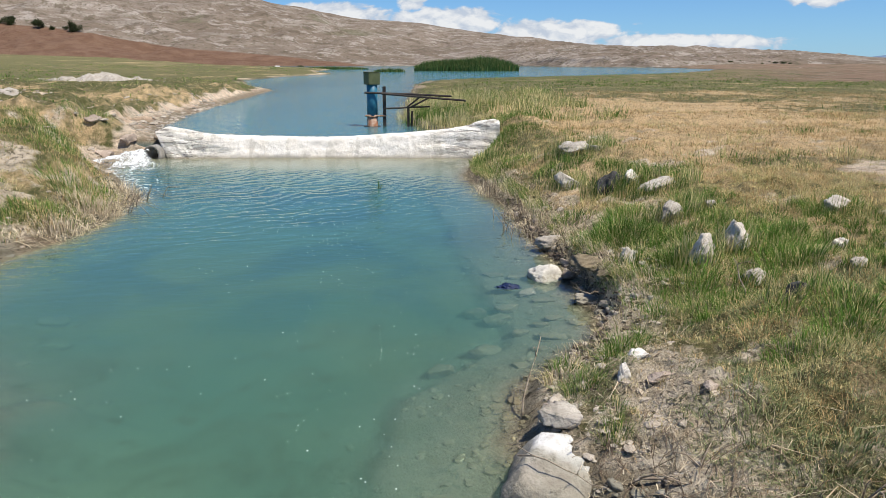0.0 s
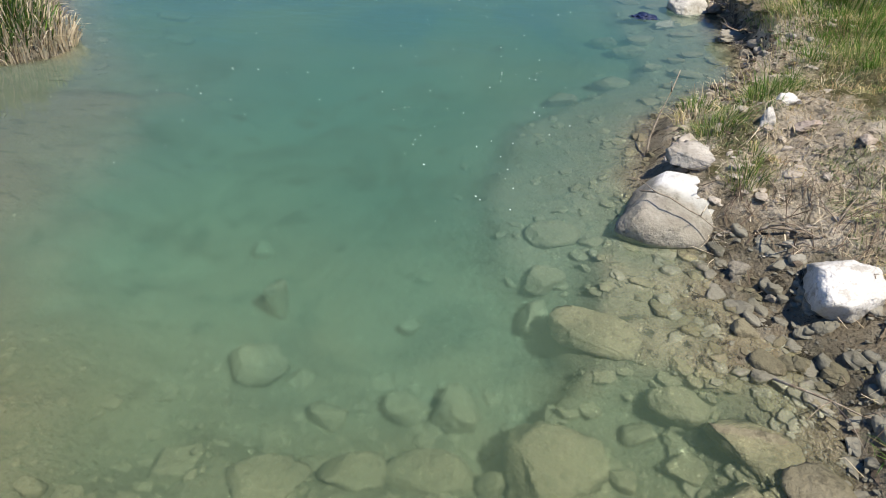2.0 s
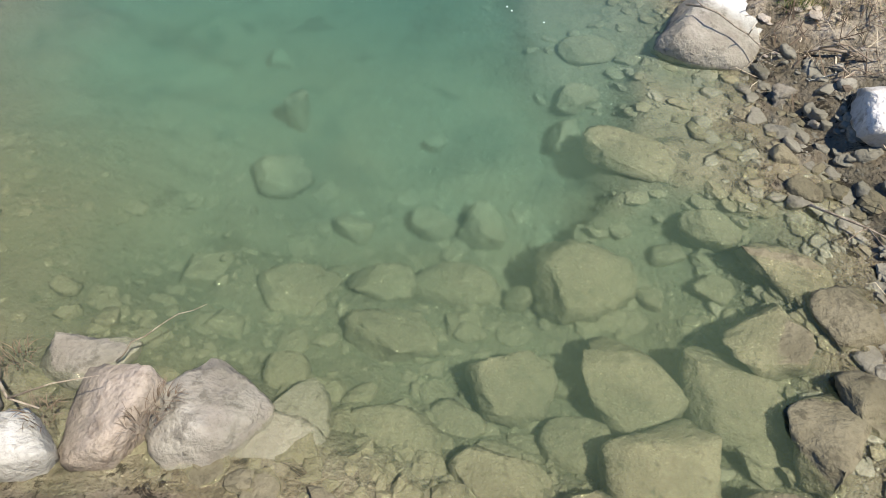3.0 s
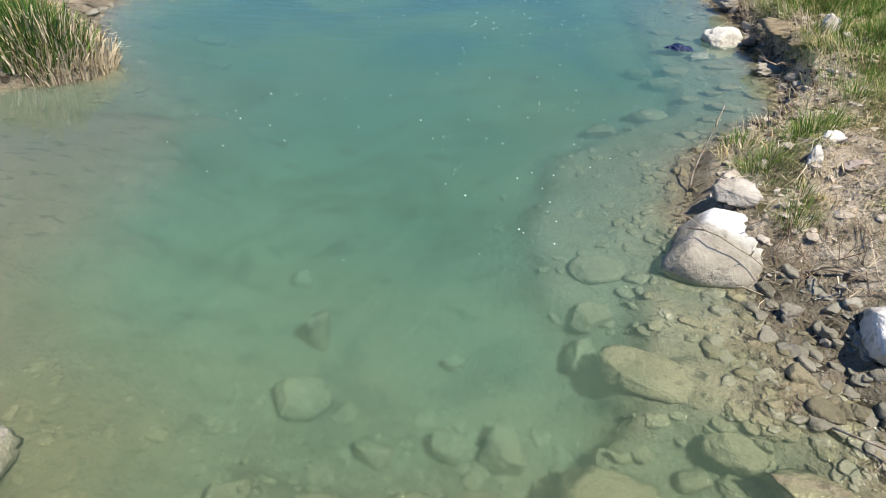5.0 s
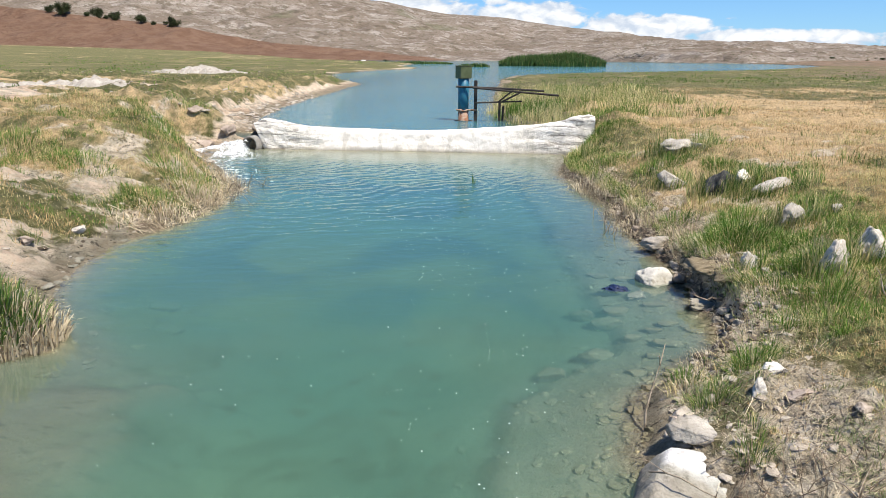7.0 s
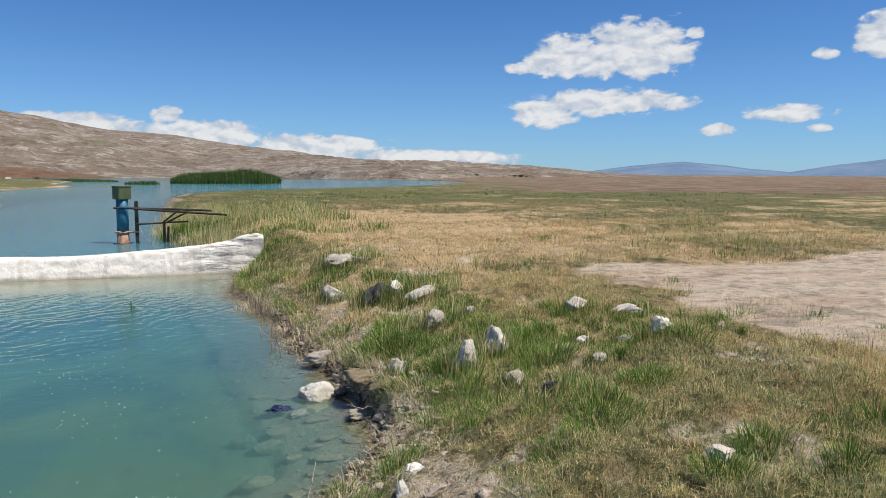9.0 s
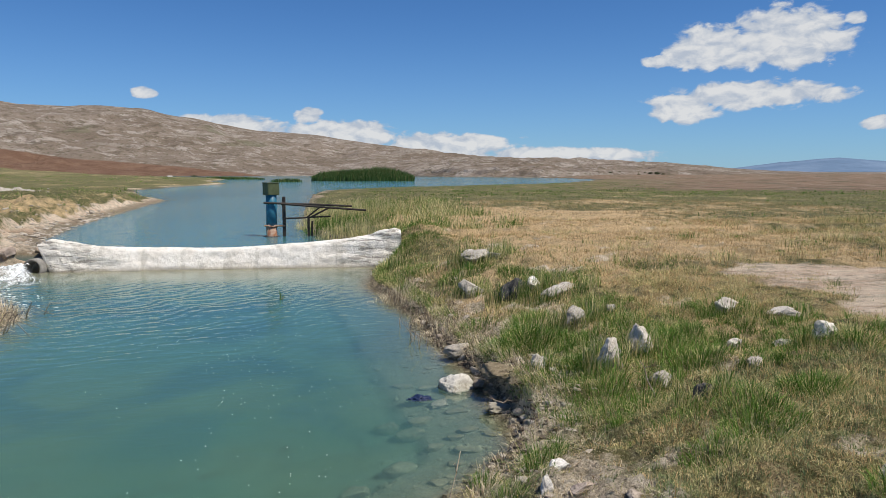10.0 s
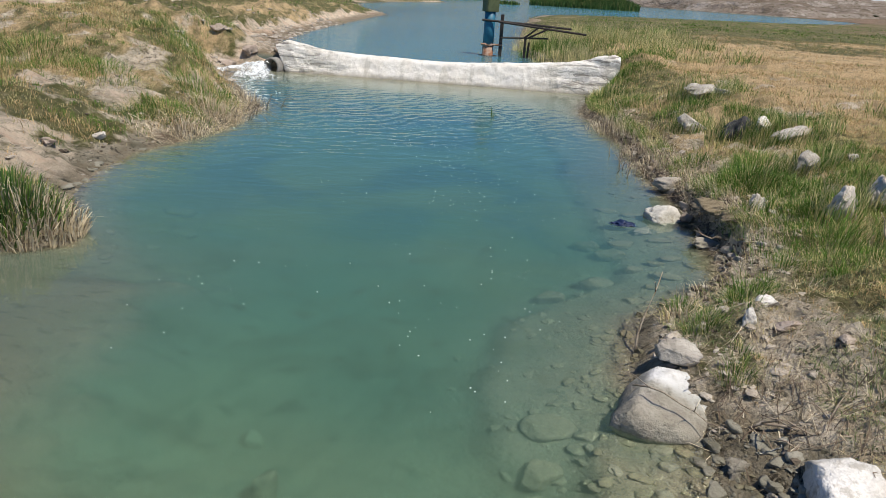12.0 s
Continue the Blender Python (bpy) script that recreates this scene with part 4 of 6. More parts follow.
# ---- weir and outlet ----
def build_weir():
    xs = np.linspace(-6.85, 1.34, 340)
    top = np.interp(xs, [-6.85, -6.55, -6.2, -5.6, -4.8, -3.9, -2.8, -2.0, -1.2, 0, 0.7, 1.2, 1.34], [0.60, 0.73, 0.66, 0.555, 0.51, 0.49, 0.47, 0.50, 0.56, 0.65, 0.78, 0.92, 0.86])
    worn = np.clip(smooth(-4.6, -6.2, xs) + smooth(-0.9, 0.6, xs), 0.06, 1)
    raw = [(-0.36, -0.45), (-0.31, 0.0), (-0.27, 0.3), (-0.23, 0.55), (-0.18, 0.85), (-0.13, 0.95), (-0.06, 1.0), (0.04, 1.0), (0.12, 0.95), (0.18, 0.75), (0.2, 0.3), (0.22, -0.45)]
    at = np.linspace(0, len(raw) - 1, 46)
    sec = list(zip(np.interp(at, range(len(raw)), [p[0] for p in raw]), np.interp(at, range(len(raw)), [p[1] for p in raw])))
    X, J = np.meshgrid(xs, np.arange(len(sec)), indexing="ij")
    dy, f = np.array([p[0] for p in sec])[J], np.array([p[1] for p in sec])[J]
    T, Wo = np.repeat(top[:, None], len(sec), 1), np.repeat(worn[:, None], len(sec), 1)
    Z = np.where(f > 0, T * f, f)
    lump = fbm(X * 2.3, Z * 5 + dy * 2, 4, 161)
    beds = fbm(X * 1.0 + 2.2 * Z, Z * 9 + 0.7 * X, 4, 171)
    grain = fbm(X * 11, Z * 17 + dy * 5, 3, 181)
    bow = 0.12 * np.sin((X + 6.8) * 0.38)
    Yw = WEIR_Y + bow + dy * (1 + 0.12 * lump) - (0.055 * beds * Wo + 0.012 * grain) * np.where(dy < 0, 1, 0.4)
    Zw = Z + np.where(f > 0.3, 0.025 * lump * Wo + 0.012 * lump + 0.008 * grain + 0.03 * beds * Wo, 0)
    X = X + 0.5 * (1 - np.clip(f, 0, 1)) * smooth(-5.7, -6.85, X)
    V, Wn = np.stack([X, Yw, Zw], -1).reshape(-1, 3), Wo.ravel()
    ns = len(sec)
    k = np.arange(len(xs) * ns).reshape(len(xs), ns)
    F = np.stack([k[:-1, :-1], k[1:, :-1], k[1:, 1:], k[:-1, 1:]], -1).reshape(-1, 4)
    ends = [np.stack([np.full(ns - 2, k[i, 0]), k[i, 1:-1], k[i, 2:]], -1) for i in (0, len(xs) - 1)]
    weir = new("weir")
    weir.location = (-2.7, WEIR_Y, 0)
    strip = F.reshape(len(xs) - 1, ns - 1, 4)
    cuts = [int(at_.searchsorted(q)) for at_ in (at,) for q in (4.6, 8.4)]
    for name, j0, j1, caps in (("downstream_face", 0, cuts[0], ends), ("crest", cuts[0], cuts[1], []), ("upstream_face", cuts[1], ns - 1, [])):
        ob = mesh_object(name, V - np.array([-2.7, WEIR_Y, 0]), [strip[:, j0:j1].reshape(-1, 4), *caps], WEIR, True, dict(worn=Wn))
        ob.parent = weir
    tagged(weir, "low lumpy white rendered weir wall with a sagging crest", "weir")


def spoil_heap(x, y, sx, sy, sz, seed):
    """A ragged heap of dug-out chalk."""
    U, W = np.meshgrid(np.linspace(-1, 1, 90), np.linspace(-1, 1, 50))
    X, Y = U * sx / 2, W * sy / 2
    round_ = np.clip(1 - U ** 2 - W ** 2 + 0.35 * fbm(X * 0.6, Y * 0.6, 3, seed), 0, 1)
    Z = sz * round_ * (0.55 + 1.3 * np.abs(fbm(X * 0.8, Y * 0.8, 4, seed + 5))) + sz * 0.28 * fbm(X * 3.1, Y * 3.1, 3, seed + 9) * np.sqrt(round_)
    base = height(X + x, Y + y)
    ob = mesh_object("spoil_mound", np.stack([X, Y, base - ground_z(x, y) + np.where(round_ > 0, Z, -0.3)], -1).reshape(-1, 3), [grid_faces(90, 50)], CHALK_HEAP, False)
    ob.location = (x, y, ground_z(x, y))
    tagged(ob, "ragged pale mound of dug-out chalk in the meadow", "mound", "chalk mounds on the meadow")


def build_outlet():
    pipe = new("outlet_pipe")
    pipe.location = (-6.82, 17.22, 0.10)
    bm = bmesh.new()
    rings = []
    for r, y in ((0.22, -0.2), (0.22, 0.6), (0.175, 0.6), (0.175, -0.2)):
        rings.append([bm.verts.new((r * math.cos(a), y, r * math.sin(a))) for a in (2 * math.pi * q / 28 for q in range(28))])
    for p, q in zip(rings, rings[1:] + rings[:1]):
        for i in range(28):
            bm.faces.new((p[i], p[(i + 1) % 28], q[(i + 1) % 28], q[i]))
    part("barrel", bm, CONCRETE, pipe, smooth_faces=True)
    pipe.rotation_euler = (0, 0, radians(-14))
    tagged(pipe, "grey concrete outlet pipe beside the white weir", "pipe")
    # the gush: an arching tongue from the pipe that breaks into churned white water
    rng = np.random.default_rng(9)
    n, m = 70, 44
    T, S = np.meshgrid(np.linspace(0, 1, n), np.linspace(-1, 1, m), indexing="ij")
    wide = 0.26 + 1.2 * smooth(0.0, 0.5, T)
    X, Y = -7.05 - 0.9 * T * (1 - T) + 1.0 * T * T + S * wide, 17.0 - 3.4 * T
    Z = 0.20 * np.clip(1 - T * 4.5, 0, 1) ** 0.6 + 0.012 + 0.16 * np.exp(-((T - 0.24) / 0.13) ** 2) * (1 - S * S)
    Z = Z + (fbm(X * 5, Y * 4, 4, 191) * 0.11 + fbm(X * 15, Y * 12, 2, 193) * 0.03) * (1 - smooth(0.3, 0.75, T)) * (1 - 0.7 * S * S) + 0.012 * fbm(X * 9, Y * 9, 3, 195)
    Z = np.maximum(Z, 0.006)
    foam = np.clip(1.22 - 1.25 * T, 0, 1) * (1 - smooth(0.45, 1.0, np.abs(S)))
    ob = mesh_object("gushing_water", np.stack([X, Y, Z], -1).reshape(-1, 3), [grid_faces(m, n)], CHURN, True, dict(foam=foam))
    tagged(ob, "white foaming water that gushes from the outlet pipe", "water", kind="stuff")
    # loose flecks of foam that drift down the pool
    V, F, c = [], [], 0

    def fleck(x, y, r):
        nonlocal c
        k = 6
        a = rng.uniform(0, 6.28)
        V.append((x, y, 0.006))
        V.extend((x + r * rng.uniform(0.6, 1.2) * math.cos(a + q * 1.047), y + r * rng.uniform(0.5, 1.0) * math.sin(a + q * 1.047), 0.001) for q in range(k))
        F.extend((c, c + 1 + q, c + 1 + (q + 1) % k) for q in range(k))
        c += k + 1

    for _ in range(170):
        t = rng.random()
        fleck(-7.4 + 2.6 * t * rng.random() + rng.normal() * 0.3, 15.6 - 3.0 * t, rng.uniform(0.01, 0.05))
    for _ in range(26):
        cx, cy = rng.uniform(-2.6, -0.3), rng.uniform(3.6, 11)
        for _ in range(rng.integers(2, 14)):
            fleck(cx + rng.normal() * 0.2, cy + rng.normal() * 0.35, rng.uniform(0.0025, 0.007))
    ob = mesh_object("foam_flecks", V, [F], FOAM)
    tagged(ob, "small white foam flecks drifting on the pool", "foam", kind="stuff")


build_weir()
build_outlet()
spoil_heap(-19.4, 42, 6.0, 4.5, 0.30, 821)
spoil_heap(-14.8, 22.5, 4.6, 4.6, 0.13, 831)


# ---- gauge post in the channel ----
def build_gauge():
    g = new("gauge_post")
    g.location = (-2.08, 21.6, 0)

    def cyl(r, z0, z1, seg=24):
        return tube([(0, 0, z0), (0, 0, z0 + (z1 - z0) * 0.5), (0, 0, z1)], r, seg)

    part("pipe", cyl(0.155, 0.68, 1.62), BLUE_PAINT, g, "blue painted steel pipe", True)
    part("pipe_foot", cyl(0.158, -0.3, 0.68), RUST, g, "rusted lower end of the pipe", True)
    part("collar", cyl(0.175, 0.655, 0.69), RUST, g, smooth_faces=True)
    cap = part("cap_box", box(0.36, 0.36, 0.34, pose(0, 0, 1.755, 0, 0, 32), 0.012), GREEN_PAINT, g, "olive green steel box")
    part("cap_lid", box(0.38, 0.38, 0.025, pose(0, 0, 1.935, 0, 0, 32), 0.006), GREEN_PAINT, cap)
    part("side_post", box(0.095, 0.07, 1.75, pose(0.36, -0.02, 0.66), 0.01), STEEL, g)
    part("upper_bar", tube([(-0.2, -0.19, 1.36), (1.2, -0.1, 1.31), (2.33, 0.0, 1.25)], 0.03, 8), STEEL, g)
    part("lower_bar", tube([(0.3, -0.25, 1.335), (1.5, -0.2, 1.235), (2.75, -0.1, 1.13)], 0.03, 8), STEEL, g)
    part("tie_bar", tube([(-0.2, -0.16, 0.7), (0.4, -0.06, 0.69)], 0.025, 8), RUST, g)
    part("cross_bar", tube([(0.36, -0.06, 0.9), (0.8, -0.04, 0.915), (1.1, 0.0, 0.93), (1.7, 0.05, 0.95)], 0.024, 8), STEEL, g)
    part("brace", tube([(1.02, -0.03, 0.93), (1.45, -0.1, 1.27)], 0.024, 8), STEEL, g)
    part("brace", tube([(1.12, -0.03, 0.93), (1.72, -0.12, 1.24)], 0.026, 8), STEEL, g)
    part("leg", box(0.07, 0.06, 1.0, pose(1.06, 0, 0.45), 0.008), STEEL, g)
    part("leg", box(0.06, 0.05, 0.8, pose(1.15, 0.03, 0.42, 0, 3, 0), 0.008), STEEL, g)
    part("base_flange", cyl(0.26, 0.36, 0.385), STEEL, g, smooth_faces=True)
    tagged(g, "blue steel gauge post with green box and rusty bars in water", "gauge post")


build_gauge()

# ---- stones of the banks ----
CHALK = "pale chalky limestone rock half sunk in the grassy bank"
BANK_STONES = [
    # x, y, size, material, turn, tilt
    (2.51, 13.4, (0.74, 0.52, 0.46), ROCK_GREY, 10, 0, "rounded grey limestone boulder in bank grass"),
    (2.80, 13.2, (0.46, 0.30, 0.18), ROCK_WHITE, 30, 12, "small pale tilted limestone slab"),
    (2.41, 10.22, (0.52, 0.40, 0.45), ROCK_DARK, 20, 0, "black basalt rock among the bank grass"),
    (2.64, 10.06, (0.29, 0.24, 0.36), ROCK_BLEACH, 60, 0, "white upright limestone rock beside a black one"),
    (2.86, 9.52, (0.68, 0.32, 0.27), ROCK_GREY, 25, -18, "long grey limestone slab leaning in the grass"),
    (1.95, 11.25, (0.40, 0.34, 0.30), ROCK_GREY, 0, 0, CHALK),
    (2.62, 8.05, (0.38, 0.30, 0.36), ROCK_GREY, 40, 0, "rough grey limestone rock in tall grass"),
    (3.06, 8.06, (0.15, 0.14, 0.13), ROCK_GREY, 0, 0, "small grey limestone rock in dry grass"),
    (4.08, 7.28, (0.36, 0.24, 0.18), ROCK_WHITE, 25, 0, "flat pale limestone rock in straw"),
    (4.50, 6.99, (0.38, 0.2, 0.13), ROCK_WHITE, -25, 0, "low chalky slab in straw"),
    (4.06, 5.74, (0.26, 0.22, 0.24), ROCK_WHITE, 15, 0, "white rounded limestone rock on the bank"),
    (2.28, 6.22, (0.26, 0.22, 0.40), ROCK_WHITE, 15, 10, "upright pale limestone rock beside its twin"),
    (2.68, 6.43, (0.27, 0.22, 0.40), ROCK_WHITE, -20, -16, "upright pale limestone rock leaning on the bank"),
    (1.73, 6.56, (0.20, 0.18, 0.25), ROCK_GREY, 30, 8, "grey limestone rock over the undercut bank"),
    (3.55, 6.27, (0.17, 0.14, 0.13), ROCK_WHITE, 0, 0, "small white limestone rock in grass"),
    (3.22, 5.38, (0.16, 0.13, 0.11), ROCK_GREY, 50, 0, "small grey limestone rock in grass"),
    (2.44, 4.76, (0.26, 0.22, 0.21), ROCK_DARK, 10, 0, "dark brown rock in a grass tuft"),
    (2.54, 5.62, (0.20, 0.17, 0.17), ROCK_GREY, 0, 0, "grey limestone rock in bank grass"),
    (3.94, 6.06, (0.24, 0.14, 0.1), ROCK_GREY, -20, 0, "low grey stone in dry grass"),
    (4.8, 5.8, (0.13, 0.12, 0.12), ROCK_PINK, 0, 0, "small brown stone beside the track"),
    (2.82, 3.37, (0.22, 0.17, 0.14), ROCK_WHITE, 20, 0, "pale stone between green tufts"),
    (1.27, 4.38, (0.20, 0.10, 0.09), ROCK_BLEACH, 15, 0, "long white stone on bare soil"),
    (1.14, 4.16, (0.10, 0.09, 0.16), ROCK_BLEACH, 60, 12, "white bone-like stone on bare soil"),
    (1.33, 4.08, (0.2, 0.14, 0.07), ROCK_PINK, 30, 0, "flat stone trodden into the soil"),
    (1.52, 3.75, (0.15, 0.1, 0.06), ROCK_PINK, 70, 0, "flat stone trodden into the soil"),
    (1.04, 7.25, (0.48, 0.36, 0.33), ROCK_BLEACH, 20, 6, "bright white limestone rock at the water's edge"),
    (0.84, 6.92, (0.30, 0.24, 0.17), ROCK_BLEACH, 60, 0, "small white stone at the water's edge"),
    (1.34, 7.3, (0.18, 0.15, 0.15), ROCK_PINK, 0, 0, "brownish stone under the bank"),
    (1.38, 6.5, (0.28, 0.18, 0.14), ROCK_GREY, 0, 0, "wet grey stone under the bank"),
    (1.3, 8.45, (0.4, 0.28, 0.2), ROCK_GREY, 30, 0, "grey crumbling rock at the water's edge"),
    (0.72, 3.80, (0.36, 0.26, 0.18), ROCK_GREY, -14, 12, "angular grey rock above the boulder"),
    (0.98, 2.86, (0.075, 0.06, 0.05), ROCK_WHITE, 0, 0, "white pebble on the mud"),
    (0.86, 3.02, (0.12, 0.1, 0.13), ROCK_GREY, 0, 0, "small grey upright stone on the mud"),
    (-2.18, 1.5, (0.3, 0.34, 0.2), ROCK_GREY, 0, 0, "grey rock at the near shore"),
    (-5.5, 7.05, (0.24, 0.18, 0.13), ROCK_PINK, 0, 0, "brown stone on eroded soil"),
    (-5.5, 7.95, (0.2, 0.14, 0.1), ROCK_WHITE, 0, 0, "pale stone on eroded soil"),
    (-7.5, 17.35, (0.42, 0.36, 0.3), ROCK_PINK, 20, 0, "grey rock beside the outlet"),
    (-7.9, 16.9, (0.5, 0.4, 0.34), ROCK_PINK, 50, 0, "brown rock beside the outlet"),
    (-6.95, 17.7, (0.34, 0.3, 0.26), ROCK_PINK, 70, 0, "grey rock at the weir's end"),
    (-8.3, 17.4, (0.45, 0.3, 0.25), ROCK_PINK, 0, 0, "brown rock beside the outlet"),
]
for i, (x, y, size, material, turn, tilt, label) in enumerate(BANK_STONES):
    if y < 1.7:
        top = ground_z(x, y)
        size = (size[0], size[1], max(size[2], 1.1 * (0.15 - top) + 0.02))
    if y > 4.6 and x > 0:
        size = tuple(1.06 * s for s in size)
    rock(x, y, size, 200 + i, material, label, turn, 0.28 if y > 4.6 else 0.24 if y > 1.7 else 0.1, None, (0, tilt), cuts=12, lump=0.28, deep=0.14 if y > 1.7 else 0.0)

# the big half-white boulder at the water's edge: grey below, bleached above
v, f = block_shape((0.66, 0.58, 0.47), 44, 0.25, 5, 0.06)
bleach = smooth(0.0, 0.035, v[:, 2] + 0.55 * v[:, 0] + 0.2 * v[:, 1] - 0.14 + 0.07 * fbm(v[:, 0] * 6, v[:, 1] * 6, 4, 19))
boulder = mesh_object("boulder", v, [f], ROCK_GREY, True, dict(bleached=bleach))
boulder.matrix_world = pose(0.60, 3.50, 0.01, 0, 0, 8)
tagged(boulder, "big grey limestone boulder at the water's edge with a bleached top", "boulder")

# broken rocks of the near shore: x, y, size, height of the top, turn, how square
for x, y, size, top, turn, tilt, square, material, label in (
        (-1.47, 1.12, (0.36, 0.20), 0.07, 26, (8, 0), 0.7, ROCK_GREY, "smooth grey slab at the near shore"),
        (-1.26, 0.96, (0.29, 0.36), 0.14, 8, (6, 0), 0.8, ROCK_PINK, "pinkish square block at the near shore"),
        (-1.00, 1.03, (0.37, 0.40), 0.12, 14, (-4, 8), 0.5, ROCK_GREY, "grey ribbed rock at the near shore"),
        (-0.80, 0.93, (0.36, 0.34), 0.02, -10, (0, 6), 0.4, ROCK_GREY, "ribbed rock awash at the near shore"),
        (-0.76, 1.10, (0.20, 0.26), -0.04, 30, (0, 0), 0.4, ROCK_GREY, "half sunk grey rock at the near shore"),
        (-1.46, 0.80, (0.24, 0.2), 0.15, 10, (0, 0), 0.4, ROCK_BLEACH, "white stone on the near shore"),
        (-1.70, 0.86, (0.26, 0.22), 0.12, 40, (0, 0), 0.5, ROCK_GREY, "grey rock on the near shore")):
    base = ground_z(x, y)
    sz = max(0.55 * size[0], 1.15 * (top - base) + 0.06)
    v, f = block_shape((*size, sz), 340 + int(-100 * x), square, 10, 0.06)
    ob = mesh_object("rock", v, [f], material)
    ob.matrix_world = pose(x, y, top - sz / 2, tilt[0], tilt[1], turn)
    tagged(ob, label, "rock")

rng = np.random.default_rng(83)
for i in range(32):
    y = rng.uniform(3.9, 11.0)
    x = float(edges(np.array([y]))[1][0]) + rng.uniform(0.0, 0.55)
    w = rng.uniform(0.06, 0.16)
    v, f = block_shape((w, w * rng.uniform(0.55, 0.9), w * rng.uniform(0.45, 0.8)), 840 + i, 0.5, 9, 0.09, 3)
    ob = mesh_object("rubble_stone", v, [f], (ROCK_GREY, ROCK_PINK, CLOD)[i % 3])
    ob.matrix_world = pose(x, y, ground_z(x, y) + 0.15 * w, rng.uniform(-15, 15), rng.uniform(-15, 15), rng.uniform(0, 360))
    tagged(ob, "broken pale stone fallen from the bank's edge", "rock", "rubble along the bank")

v, f = block_shape((0.42, 0.36, 0.30), 47, 0.2, 8, 0.07)
ob = mesh_object("boulder", v, [f], ROCK_BLEACH)
ob.matrix_world = pose(1.23, 2.80, ground_z(1.23, 2.8) + 0.045, 0, 0, 40)
tagged(ob, "white rounded boulder on the mud bank", "boulder")

v, f = rock_shape((0.30, 0.2, 0.10), 61, 4, 3, 0.6)
bag = mesh_object("plastic_bag", v, [f], PLASTIC)
bag.matrix_world = pose(0.66, 6.98, -0.005, 0, 0, -8)
tagged(bag, "crumpled dark blue plastic bag lying in the shallows", "plastic bag")

# turf sods that hang over the hollow bank
for i, (x, y, sx, sy, z) in enumerate([(1.49, 6.98, 0.46, 0.7, 0.27), (1.58, 6.5, 0.36, 0.4, 0.32)]):
    v, f = rock_shape((sx, sy, 0.13), 640 + i, 4, 3, 0.35)
    sod = mesh_object("turf_sod", v, [f], SOD)
    sod.matrix_world = pose(x, y, z, 0, -6, 8 * i)
    tagged(sod, "brown peaty sod hanging over the hollowed bank", "sod", "sods along the bank")

# ---- stones under the water ----
SUNK = "silt-covered boulder under the shallow water"
